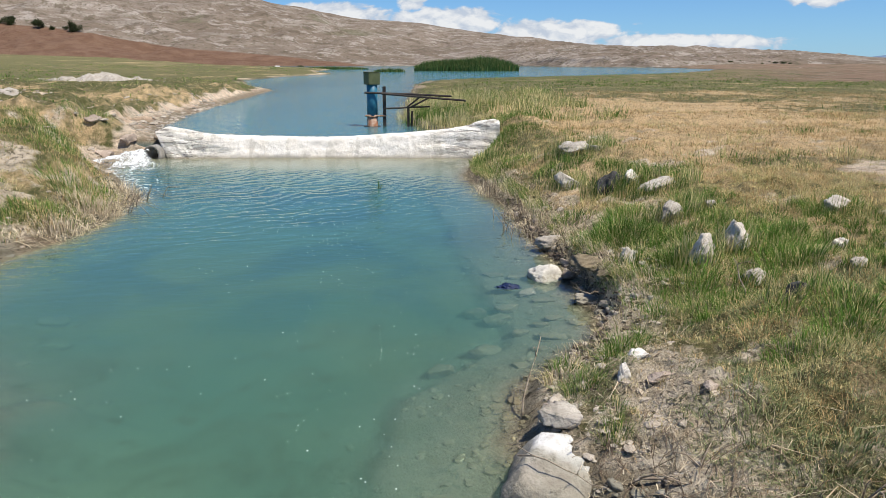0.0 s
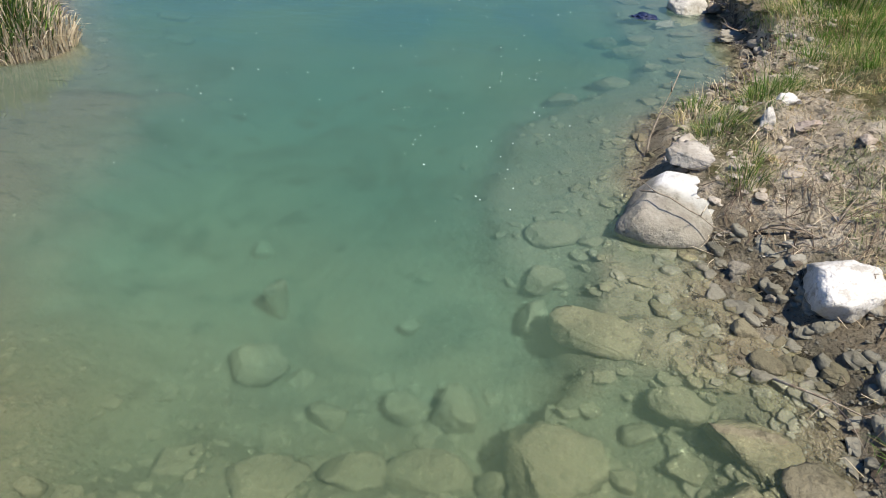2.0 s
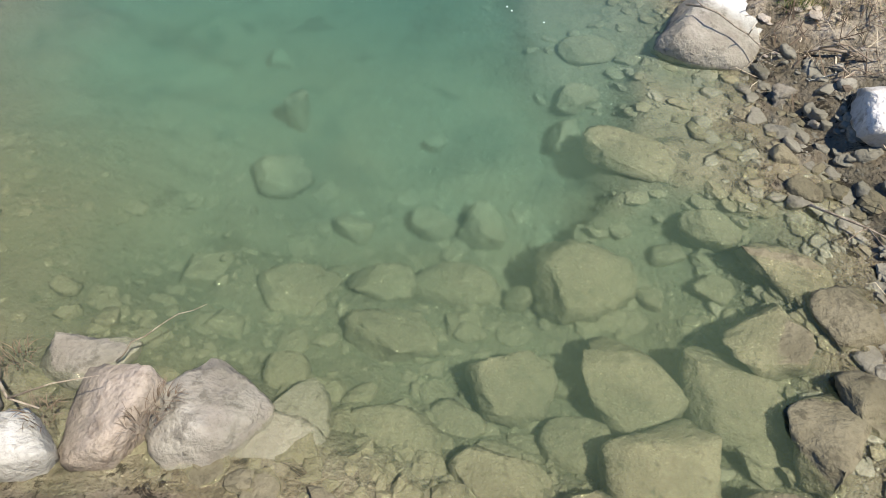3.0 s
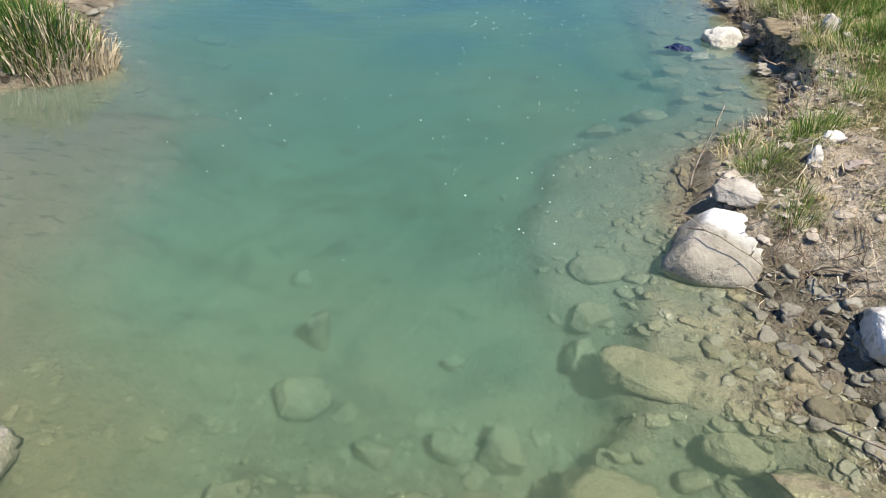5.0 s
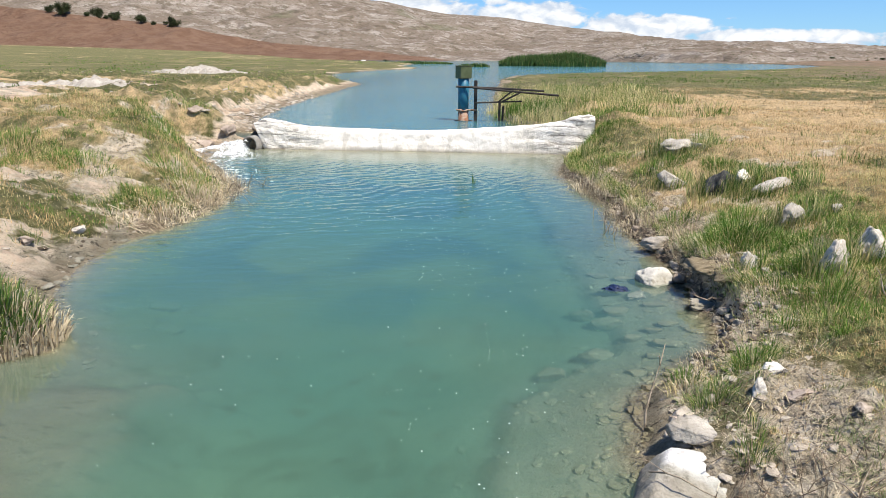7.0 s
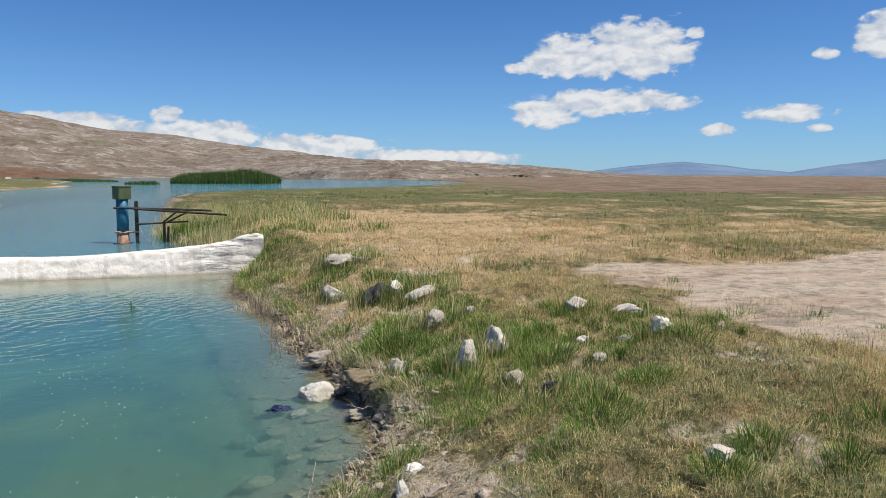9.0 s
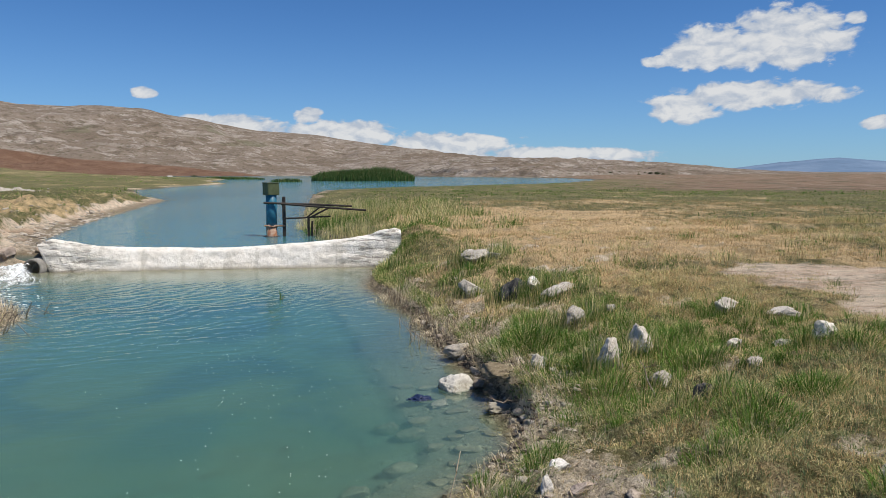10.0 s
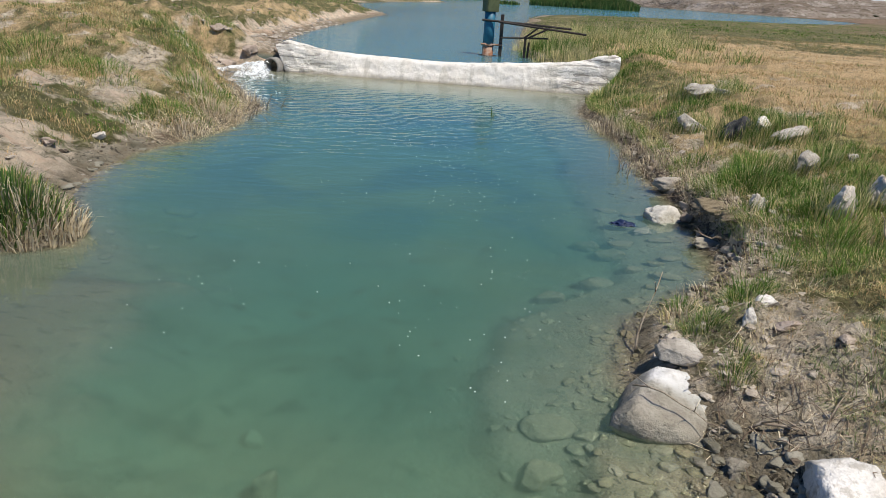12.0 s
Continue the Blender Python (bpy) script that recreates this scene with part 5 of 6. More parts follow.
SUNK_STONES = [
    # x, y, width, depth, height of its top, turn, how square, how broken
    (0.04, 1.94, 0.39, 0.36, -0.09, 20, 0.15, 9), (-0.4, 1.82, 0.32, 0.23, -0.25, 8, 0.0, 2), (-0.68, 1.78, 0.24, 0.17, -0.25, 5, 0.6, 12), (-0.57, 1.52, 0.33, 0.23, -0.16, 0, 0.5, 11), (-0.97, 1.65, 0.3, 0.22, -0.22, 15, 0.4, 10),
    (-0.35, 2.22, 0.2, 0.23, -0.35, -15, 0.5, 12), (-0.56, 2.21, 0.19, 0.16, -0.38, 0, 0.2, 6), (-1.26, 2.29, 0.25, 0.21, -0.34, 20, 0.4, 9), (-1.34, 2.77, 0.11, 0.1, -0.22, 0, 0.5, 10), (-0.01, 3.35, 0.27, 0.22, -0.1, 10, 0.1, 3),
    (-0.04, 2.97, 0.2, 0.19, -0.12, 0, 0.2, 5), (-0.06, 2.76, 0.2, 0.13, -0.21, 55, 0.2, 5), (0.22, 2.55, 0.42, 0.23, -0.02, -18, 0.7, 8), (-0.88, 1.28, 0.14, 0.14, -0.13, 0, 0.1, 5), (-0.74, 1.24, 0.13, 0.13, -0.18, 20, 0.2, 6),
    (-1.16, 1.44, 0.17, 0.11, -0.2, -10, 0.4, 9), (-0.14, 1.39, 0.27, 0.26, -0.09, 25, 0.5, 9), (0.03, 1.45, 0.08, 0.08, -0.22, 0, 0.4, 6), (0.25, 1.46, 0.37, 0.33, -0.02, -28, 0.6, 9), (0.56, 1.46, 0.39, 0.34, 0.01, -8, 0.5, 10),
    (0.7, 1.67, 0.3, 0.31, 0.05, -38, 0.7, 9), (0.09, 1.21, 0.23, 0.19, -0.11, 0, 0.1, 3), (0.34, 1.17, 0.37, 0.32, 0.05, 10, 0.4, 8), (0.81, 1.34, 0.24, 0.33, 0.07, -30, 0.5, 8), (0.63, 1.29, 0.17, 0.14, -0.06, 20, 0.6, 9),
    (-0.49, 1.06, 0.33, 0.26, -0.07, 10, 0.3, 7), (0.54, 2.25, 0.24, 0.19, -0.04, -20, 0.4, 7), (0.76, 2.02, 0.34, 0.22, 0.03, -38, 0.7, 9), (-0.32, 1.61, 0.12, 0.08, -0.25, 15, 0.4, 8), (-1.73, 1.43, 0.1, 0.08, -0.11, 0, 0.4, 9),
    (-1.66, 1.32, 0.09, 0.07, -0.1, 30, 0.5, 9), (-1.53, 1.34, 0.09, 0.1, -0.12, 0, 0.5, 9), (0.19, 3.29, 0.13, 0.1, -0.09, 0, 0.2, 6), (0.94, 1.82, 0.26, 0.28, 0.07, -20, 0.6, 10), (0.93, 1.5, 0.19, 0.21, 0.09, 10, 0.5, 10),
    (-0.65, 2.71, 0.1, 0.09, -0.42, 0, 0.3, 7), (-1.63, 3.27, 0.14, 0.1, -0.59, 0, 0.3, 7), (0.73, 2.47, 0.22, 0.17, 0.01, 15, 0.6, 10), (0.5, 2.75, 0.15, 0.12, -0.01, -20, 0.6, 9), (0.62, 2.63, 0.12, 0.1, 0.0, 40, 0.6, 9),
    (0.42, 2.93, 0.13, 0.08, -0.02, 0, 0.6, 9), (0.3, 3.05, 0.11, 0.1, -0.04, 20, 0.5, 9), (0.83, 2.63, 0.12, 0.1, 0.05, 0, 0.7, 9), (0.89, 2.43, 0.16, 0.11, 0.05, -30, 0.7, 10), (-1.33, 1.69, 0.25, 0.19, -0.26, 20, 0.4, 8),
    (-0.89, 2.1, 0.19, 0.16, -0.38, 0, 0.4, 8), (-0.16, 1.84, 0.13, 0.12, -0.28, 0, 0.4, 8), (0.39, 2.13, 0.17, 0.12, -0.21, 30, 0.5, 9), (0.32, 1.9, 0.13, 0.11, -0.23, 0, 0.5, 9), (0.54, 1.96, 0.17, 0.13, -0.15, -20, 0.5, 9),
    (-0.3, 1.22, 0.2, 0.17, -0.16, 0, 0.3, 7), (-0.63, 1.13, 0.18, 0.15, -0.14, 40, 0.3, 8), (-0.15, 1.0, 0.3, 0.24, -0.02, 0, 0.4, 8), (0.13, 0.94, 0.24, 0.22, 0.02, 0, 0.5, 8), (0.62, 1.0, 0.34, 0.26, 0.07, 15, 0.5, 8),
    (0.5, 6.25, 0.29, 0.2, -0.08, 10, 0.2, 5), (0.36, 5.55, 0.32, 0.22, -0.1, 0, 0.2, 6), (0.3, 6.48, 0.24, 0.17, -0.13, 0, 0.1, 5), (0.62, 6.5, 0.27, 0.19, -0.07, 20, 0.2, 5), (0.94, 5.72, 0.34, 0.17, -0.03, 8, 0.5, 8),
    (0.78, 5.45, 0.16, 0.12, -0.05, 0, 0.5, 8), (1.22, 5.98, 0.24, 0.16, 0.0, -8, 0.5, 9), (1.0, 6.15, 0.21, 0.12, -0.03, 15, 0.5, 8), (0.86, 6.02, 0.16, 0.11, -0.04, -10, 0.5, 8), (1.12, 5.5, 0.19, 0.11, -0.03, -10, 0.5, 8),
    (0.66, 5.85, 0.19, 0.12, -0.06, 30, 0.4, 8), (0.62, 5.1, 0.21, 0.12, -0.05, 0, 0.4, 8), (0.98, 6.65, 0.24, 0.14, -0.03, 12, 0.5, 8), (0.8, 7.45, 0.24, 0.16, -0.05, 0, 0.4, 7), (0.55, 7.6, 0.27, 0.17, -0.1, 0, 0.3, 7),
    (0.95, 8.2, 0.24, 0.16, -0.05, 20, 0.4, 7), (-0.02, 5.2, 0.24, 0.16, -0.16, 0, 0.3, 7), (0.28, 4.75, 0.24, 0.14, -0.1, 0, 0.3, 7), (0.36, 4.2, 0.21, 0.14, -0.08, 20, 0.4, 8), (-3.7, 6.4, 0.4, 0.28, -0.39, 0, 0.3, 6),
    (-3.4, 5.9, 0.32, 0.23, -0.46, 0, 0.3, 6),
]
for i, (x, y, sx, sy, top, turn, square, cuts) in enumerate(SUNK_STONES):
    if i < 37:
        sx, sy = 1.13 * sx, 1.13 * sy
    bed = ground_z(x, y)
    sz = max(0.6 * min(sx, sy), 1.12 * (top - bed) + 0.04)
    v, f = block_shape((sx, sy, sz), 450 + i, square, cuts, 0.075 if cuts > 4 else 0.035, 4 if sx > 0.2 else 3)
    ob = mesh_object("sunken_stone", v, [f], ROCK_SUNK)
    ob.matrix_world = pose(x, y, top - sz / 2, 0, 0, turn)
    tagged(ob, SUNK if top < 0.0 else "wet stone just breaking the shallow water", "rock", "stones in the shallows")


def scatter_stones(name, label, material, spots, seed):
    """Gravel as one object; spots are x, y, width."""
    rng = np.random.default_rng(seed)
    shapes = [rock_shape((1, rng.uniform(0.5, 0.95), rng.uniform(0.25, 0.6)), 900 + q, 2 if q < 3 else 1, 9, 0.25) for q in range(12)]
    V, F, c = [], [], 0
    xs, ys = np.array([p[0] for p in spots]), np.array([p[1] for p in spots])
    zs = height(xs, ys)
    for (x, y, w), z in zip(spots, zs):
        v, f = shapes[rng.integers(3) if w > 0.085 else rng.integers(3, 12)]
        a = rng.uniform(0, 6.28)
        ca, sa = math.cos(a), math.sin(a)
        v = v @ np.array([[ca, sa, 0], [-sa, ca, 0], [0, 0, rng.uniform(0.6, 1.2)]]) * w
        V.append(v + (x, y, z + w * rng.uniform(-0.12, 0.12)))
        F.append(f + c)
        c += len(v)
    ob = mesh_object(name, np.concatenate(V), [np.concatenate(F)], material, False)
    return tagged(ob, label, "gravel", kind="stuff")


def gravel_spots(n, x0, x1, y0, y1, lo, hi, keep, seed, small=0.02, big=0.1):
    """Random places where the distance into the water is between lo and hi."""
    rng = np.random.default_rng(seed)
    x, y = rng.uniform(x0, x1, n), rng.uniform(y0, y1, n)
    d = inside(x, y)
    ok = (d > lo) & (d < hi) & (rng.random(n) < keep * np.clip(1 - np.abs(d) / max(hi, -lo), 0.15, 1))
    w = small + (big - small) * rng.random(n) ** 3.5
    return [(a, b, c) for a, b, c in zip(x[ok], y[ok], w[ok])]


scatter_stones("shelf_gravel", "loose angular stones on the stream's silty shelf", ROCK_SUNK, gravel_spots(6500, -0.6, 1.6, 0.8, 9.5, -0.05, 1.2, 0.9, 11, 0.010, 0.12) + gravel_spots(700, -4.6, -1.2, 0.9, 5, -0.05, 1.6, 0.5, 12, 0.02, 0.12) + gravel_spots(1500, -1.6, 0.9, 0.8, 2.4, 0.0, 3.0, 1.0, 26, 0.03, 0.16) + gravel_spots(380, -2.6, -1.2, 0.9, 2.2, 0.0, 3.0, 1.0, 56, 0.02, 0.11), 13)
mud = gravel_spots(2800, 0.15, 1.5, 1.1, 3.3, -0.5, 0.6, 0.9, 29, 0.015, 0.13)
scatter_stones("mud_stones", "muddy grey pebbles on the wet mud ledge", MUDSTONE, [p for p in mud if p[2] <= 0.06], 57)
rng = np.random.default_rng(63)
shapes = []
for q in range(8):
    v, f = block_shape((1, rng.uniform(0.6, 0.95), rng.uniform(0.4, 0.7)), 930 + q, 0.5, 9, 0.08, 3)
    shapes.append(mesh_object("mud_stone", v, [f], MUDSTONE))
for q, (x, y, w) in enumerate([p for p in mud if p[2] > 0.078]):
    ob = shapes[q] if q < 8 else shapes[q % 8].copy()
    if q >= 8:
        scene.collection.objects.link(ob)
    ob.matrix_world = pose(x, y, ground_z(x, y) - 0.06 * w, rng.uniform(-12, 12), rng.uniform(-12, 12), rng.uniform(0, 360)) @ Matrix.Scale(w, 4)
    tagged(ob, "muddy grey stone lying on the wet mud ledge", "rock", "stones of the mud ledge")
scatter_stones("weedy_stones", "dark weedy stones on the far shelf", MUDSTONE, gravel_spots(1100, -5.2, -2.2, 4.6, 9.5, -0.1, 1.5, 0.7, 58, 0.03, 0.22), 59)
scatter_stones("spoil_rubble", "pale chalk rubble on the spoil heaps", CLOD, [(-14.5 + 2.6 * a, 22 + 3.6 * b, abs(w)) for a, b, w in np.random.default_rng(18).normal(size=(420, 3)) * (1, 1, 0.10)] + [(-19.4 + 2.2 * a, 42 + 2.4 * b, abs(w)) for a, b, w in np.random.default_rng(19).normal(size=(300, 3)) * (1, 1, 0.16)], 21)
# soil clods whose dark colour imitates the shaded hollows of the bank
scatter_stones("peat_clods", "peaty clods under the bank's edge, darkened like shaded gaps", PEAT, gravel_spots(3600, 1.0, 2.2, 4.6, 11.5, -0.55, 0.0, 0.9, 22, 0.03, 0.18) + gravel_spots(420, 0.8, 2.4, 1.6, 4.6, -0.8, 0.0, 0.5, 23, 0.02, 0.08) + gravel_spots(900, -6.5, -4, 4.5, 16, -0.9, 0.0, 0.6, 24, 0.03, 0.16), 25)
scatter_stones("bank_gravel", "small pale stones and clods on the bare bank", CLOD, gravel_spots(6000, 0.6, 2.8, 3.2, 11, -0.9, 0.0, 0.8, 14, 0.010, 0.10) + gravel_spots(480, 0.9, 2.3, 3.2, 5.4, -1.1, 0.0, 0.7, 28, 0.03, 0.11) + gravel_spots(900, -7.5, -4, 4, 15, -2.0, 0.0, 0.6, 15, 0.015, 0.10), 17)
scatter_stones("cliff_clods", "pale sandy clods fallen from the eroded bank", CLOD, gravel_spots(5200, -12.5, -6.8, 14.5, 34, -2.0, 0.0, 0.9, 16, 0.03, 0.26), 27)


# ---- grass, reeds, litter ----
def blades(name, roots, tall, wide, lean, material, label, category, seed, away=None, fine=False):
    """Grass as one object: each blade is a strip that bends over and tapers to its tip."""
    rng = np.random.default_rng(seed)
    n = len(roots)
    face = rng.uniform(0, 6.283, n)
    way = rng.uniform(0, 6.283, n) if away is None else away + rng.normal(size=n) * 0.7
    lean = np.minimum(lean, 1.6)
    side = np.stack([np.cos(face), np.sin(face), np.zeros(n)], -1) * (wide / 2)[:, None]
    out = np.stack([np.cos(way), np.sin(way), np.zeros(n)], -1) * (lean * tall)[:, None]
    up = np.array([0, 0, 1.0]) * (tall * np.sqrt(np.maximum(1 - 0.5 * lean ** 2, 0.03)))[:, None]
    base = roots - [0, 0, 0.012]
    a, b = roots + up * 0.45 + out * 0.18, roots + up * 0.85 + out * 0.55
    tip = roots + up * (1 - 0.22 * lean)[:, None] + out
    if not fine:
        a = roots + up * 0.6 + out * 0.3
        V = np.stack([base - side, base + side, a - side * 0.8, a + side * 0.8, tip], 1).reshape(-1, 3)
        k = np.arange(n)[:, None] * 5
        ob = mesh_object(name, V, [k + [0, 1, 3, 2], k + [2, 3, 4]], material)
        return tagged(ob, label, category, kind="stuff")
    V = np.stack([base - side, base + side, a - side * 0.9, a + side * 0.9, b - side * 0.6, b + side * 0.6, tip], 1).reshape(-1, 3)
    k = np.arange(n)[:, None] * 7
    ob = mesh_object(name, V, [k + [0, 1, 3, 2], k + [2, 3, 5, 4], k + [4, 5, 6]], material)
    return tagged(ob, label, category, kind="stuff")


def tufts(n, x0, x1, y0, y1, per, reach, seed, want):
    """Blade roots in tufts where want(x, y) lets them grow: roots, the tuft's vigour and the way out of the tuft."""
    rng = np.random.default_rng(seed)
    x, y = rng.uniform(x0, x1, n), rng.uniform(y0, y1, n)
    keep = rng.random(n) < want(x, y) * (0.6 + 0.6 * smooth(-0.30, 0.12, fbm(x * 2.1, y * 2.1, 3, 225 + seed % 7)))
    x, y = x[keep], y[keep]
    vig = (0.45 + 0.95 * rng.random(len(x)) ** 1.6) * (0.6 + 0.75 * smooth(-0.35, 0.4, fbm(x * 1.7, y * 1.7, 3, 221)))
    k = np.repeat(np.arange(len(x)), (rng.integers(max(2, per // 2), per + per // 2, len(x)) * (0.5 + vig * 0.6)).astype(int) + 1)
    dx, dy = rng.normal(size=len(k)) * reach * vig[k], rng.normal(size=len(k)) * reach * vig[k]
    px, py = x[k] + dx, y[k] + dy
    return np.stack([px, py, height(px, py)], -1), vig[k], np.arctan2(dy, dx)


def growth(kind):
    def want(x, y):
        bare, dry, red, pale = cover(x, y)
        e = -inside(x, y)
        lush = np.exp(-((e - 0.9) / 0.9) ** 2) * smooth(4.8, 5.8, y) * (1 - smooth(12.5, 15, y)) * (x > 0) + 0.8 * np.exp(-((x - 1.2) / 2.4) ** 2) * smooth(15, 18, y) * (1 - smooth(27, 33, y))
        free = np.clip(1 - 1.1 * bare - 1.2 * pale, 0.015, 1) * (e > 0.12) * (1 - red)
        if kind == "green":
            patch = smooth(0.05, 0.3, fbm(x * 1.3, y * 1.3, 3, 211) + 0.08 + 0.36 * lush - 0.8 * (dry - 0.35) - np.where(x > 0, 0.3 * (1 - smooth(4.2, 5.6, y)), 0))
            return free * patch
        if kind == "dry":
            return free * smooth(0.05, 0.6, dry + 0.3) * (1 - 0.5 * np.clip(lush, 0, 1))
        return free * 0.8 * (1 - 0.65 * smooth(0.35, 0.75, dry)) * (1 - 0.4 * np.clip(lush, 0, 1))
    return want


def grow(name, args, kind, tall, wide, lean, material, label, seed):
    roots, vig, away = tufts(*args, seed, growth(kind))
    rng = np.random.default_rng(seed + 1)
    n = len(roots)
    blades(name, roots, tall * vig * rng.uniform(0.45, 1.15, n), wide * rng.uniform(0.7, 1.3, n), lean * rng.uniform(0.2, 1.6, n), material, label, "grass", seed + 2, away, name == "green_grass" and wide < 0.005)


NEAR_R, MID_R, FAR_R = (1.0, 6.5, 1.4, 10.5), (0.2, 17.5, 9.5, 20), (-2, 34, 19, 62)
grow("turf", (12500, *NEAR_R, 22, 0.055), "mix", 0.055, 0.0032, 1.35, GRASS_MIX, "short fading turf of the near bank", 300)
grow("green_grass", (1900, *NEAR_R, 56, 0.05), "green", 0.10, 0.0036, 1.2, GRASS_GREEN, "lush green tufts between the bank stones", 310)
grow("herbs", (2600, 1.2, 4.6, 2.0, 5.4, 34, 0.06), "mix", 0.06, 0.005, 1.3, HERB, "low dusty herbs of the near bank", 305)
grow("tussocks", (2100, *NEAR_R, 60, 0.045), "mix", 0.085, 0.0034, 1.3, GRASS_MIX, "fading tussocks of the near bank", 315)
grow("green_grass", (480, *NEAR_R, 130, 0.055), "green", 0.17, 0.0040, 1.0, GRASS_GREEN, "tall green tufts of the near bank", 317)
grow("dry_grass", (9800, *NEAR_R, 15, 0.055), "dry", 0.085, 0.0035, 1.5, GRASS_DRY, "dry straw-coloured grass on the bank", 320)
grow("turf", (4200, *MID_R, 13, 0.12), "mix", 0.07, 0.007, 1.1, GRASS_MIX, "fading turf beside the weir", 330)
grow("tussocks", (800, *MID_R, 60, 0.14), "mix", 0.16, 0.007, 0.8, GRASS_MIX, "olive tussocks in the golden grass", 335)
grow("green_grass", (1900, *MID_R, 20, 0.09), "green", 0.13, 0.007, 0.9, GRASS_GREEN, "green grass beside the weir", 340)
grow("dry_grass", (9500, *MID_R, 12, 0.10), "dry", 0.085, 0.006, 1.1, GRASS_DRY, "golden dry grass of the plain", 350)
grow("meadow_grass", (4200, *FAR_R, 10, 0.3), "mix", 0.07, 0.016, 1.1, GRASS_FAR, "olive meadow grass of the far plain", 360)
grow("meadow_grass", (2600, *FAR_R, 9, 0.25), "green", 0.11, 0.022, 1.0, GRASS_GREEN, "green meadow grass of the far plain", 370)
grow("dry_grass", (4200, -2, 20, 18, 36, 9, 0.22), "dry", 0.09, 0.013, 1.1, GRASS_DRY, "golden dry grass of the far plain", 380)
grow("turf", (5200, -7, 7, -6, 0.8, 12, 0.09), "mix", 0.07, 0.006, 1.2, GRASS_MIX, "fading turf of the near shore", 390)
CHANNEL_R = (-2.2, 4.5, 17.6, 34)
grow("tussocks", (1500, *CHANNEL_R, 26, 0.16), "mix", 0.34, 0.010, 0.7, GRASS_MIX, "tall fading grass beside the channel", 365)
grow("green_grass", (1100, *CHANNEL_R, 26, 0.16), "mix", 0.30, 0.011, 0.7, GRASS_GREEN, "tall green grass beside the channel", 375)
LEFT_N, LEFT_F = (-10.5, -4.0, 3.5, 17), (-34, -8, 16, 62)
grow("turf", (8500, *LEFT_N, 15, 0.09), "mix", 0.08, 0.0055, 1.2, GRASS_MIX, "fading turf of the eroded bank", 400)
grow("green_grass", (2300, *LEFT_N, 34, 0.08), "green", 0.15, 0.0048, 0.9, GRASS_GREEN, "green tufts of the eroded bank", 410)
grow("dry_grass", (4200, *LEFT_N, 14, 0.09), "dry", 0.11, 0.006, 0.9, GRASS_DRY, "dry straw grass of the eroded bank", 420)
grow("meadow_grass", (4200, *LEFT_F, 8, 0.26), "mix", 0.10, 0.018, 1.0, GRASS_FAR, "olive grass beyond the channel", 430)
grow("meadow_grass", (2600, *LEFT_F, 9, 0.22), "green", 0.16, 0.022, 0.9, GRASS_GREEN, "green grass beyond the channel", 440)
grow("meadow_grass", (1500, -130, -16, 60, 230, 12, 0.6), "green", 0.22, 0.08, 0.9, GRASS_GREEN, "dark grass tussocks of the far meadow", 450)
grow("meadow_grass", (3600, 2, 95, 45, 130, 10, 0.6), "green", 0.13, 0.06, 0.9, GRASS_GREEN, "dark grass tussocks of the far plain", 460)


def clump(x, y, r, tall, n, material, label, seed, wide=0.008, category="grass", z=None, lean=0.35):
    """One thick tuft."""
    rng = np.random.default_rng(seed)
    a, q = rng.uniform(0, 6.283, n), r * np.sqrt(rng.random(n))
    px, py = x + q * np.cos(a), y + q * np.sin(a)
    pz = height(px, py) if z is None else np.full(n, z)
    h = tall * rng.uniform(0.5, 1.1, n) * (1 - 0.35 * q / r)
    blades("grass_tuft", np.stack([px, py, pz], -1), h, wide * rng.uniform(0.7, 1.3, n), lean * (0.25 + 1.6 * q / r) * rng.uniform(0.4, 1.4, n), material, label, category, seed + 1, a, y < 9)


CLUMPS = [(1.95, 7.75, 0.42, 0.42, 1500), (2.15, 8.4, 0.35, 0.36, 800), (2.75, 11.6, 0.3, 0.36, 500), (3.1, 10.8, 0.35, 0.34, 500), (1.2, 16.4, 0.5, 0.34, 500), (1.9, 17.3, 0.6, 0.3, 400),
          (2.98, 5.9, 0.3, 0.3, 600), (2.98, 6.45, 0.25, 0.3, 500), (2.6, 4.3, 0.28, 0.26, 600), (1.62, 3.42, 0.26, 0.16, 600), (1.85, 3.05, 0.3, 0.16, 600), (3.28, 4.74, 0.22, 0.32, 700),
          (2.72, 3.2, 0.17, 0.26, 340), (2.1, 3.95, 0.2, 0.2, 300), (2.42, 4.1, 0.2, 0.24, 400), (3.28, 2.9, 0.15, 0.26, 260), (3.19, 6.55, 0.25, 0.3, 400), (3.12, 3.38, 0.16, 0.28, 320), (2.2, 5.15, 0.25, 0.24, 400), (2.45, 7.3, 0.3, 0.3, 500), (2.1, 6.3, 0.3, 0.28, 500), (1.65, 9.1, 0.3, 0.28, 300), (0.92, 4.25, 0.18, 0.22, 260), (2.1, 12.5, 0.5, 0.36, 600), (1.75, 17.0, 0.5, 0.28, 400), (1.0, 15.2, 0.4, 0.4, 500), (1.42, 16.95, 0.3, 0.34, 400), (1.55, 17.5, 0.35, 0.3, 400), (1.3, 13.9, 0.5, 0.36, 600),
          (-5.75, 11.2, 0.55, 0.48, 900), (-5.4, 9.6, 0.5, 0.36, 700), (-8.1, 10.4, 0.5, 0.5, 700), (-6.8, 10.2, 0.5, 0.4, 600), (-7.6, 14.2, 0.5, 0.5, 600), (-8.6, 17.6, 0.6, 0.5, 700), (-7.3, 12.6, 0.5, 0.4, 500), (-8.9, 15.6, 0.7, 0.45, 700)]
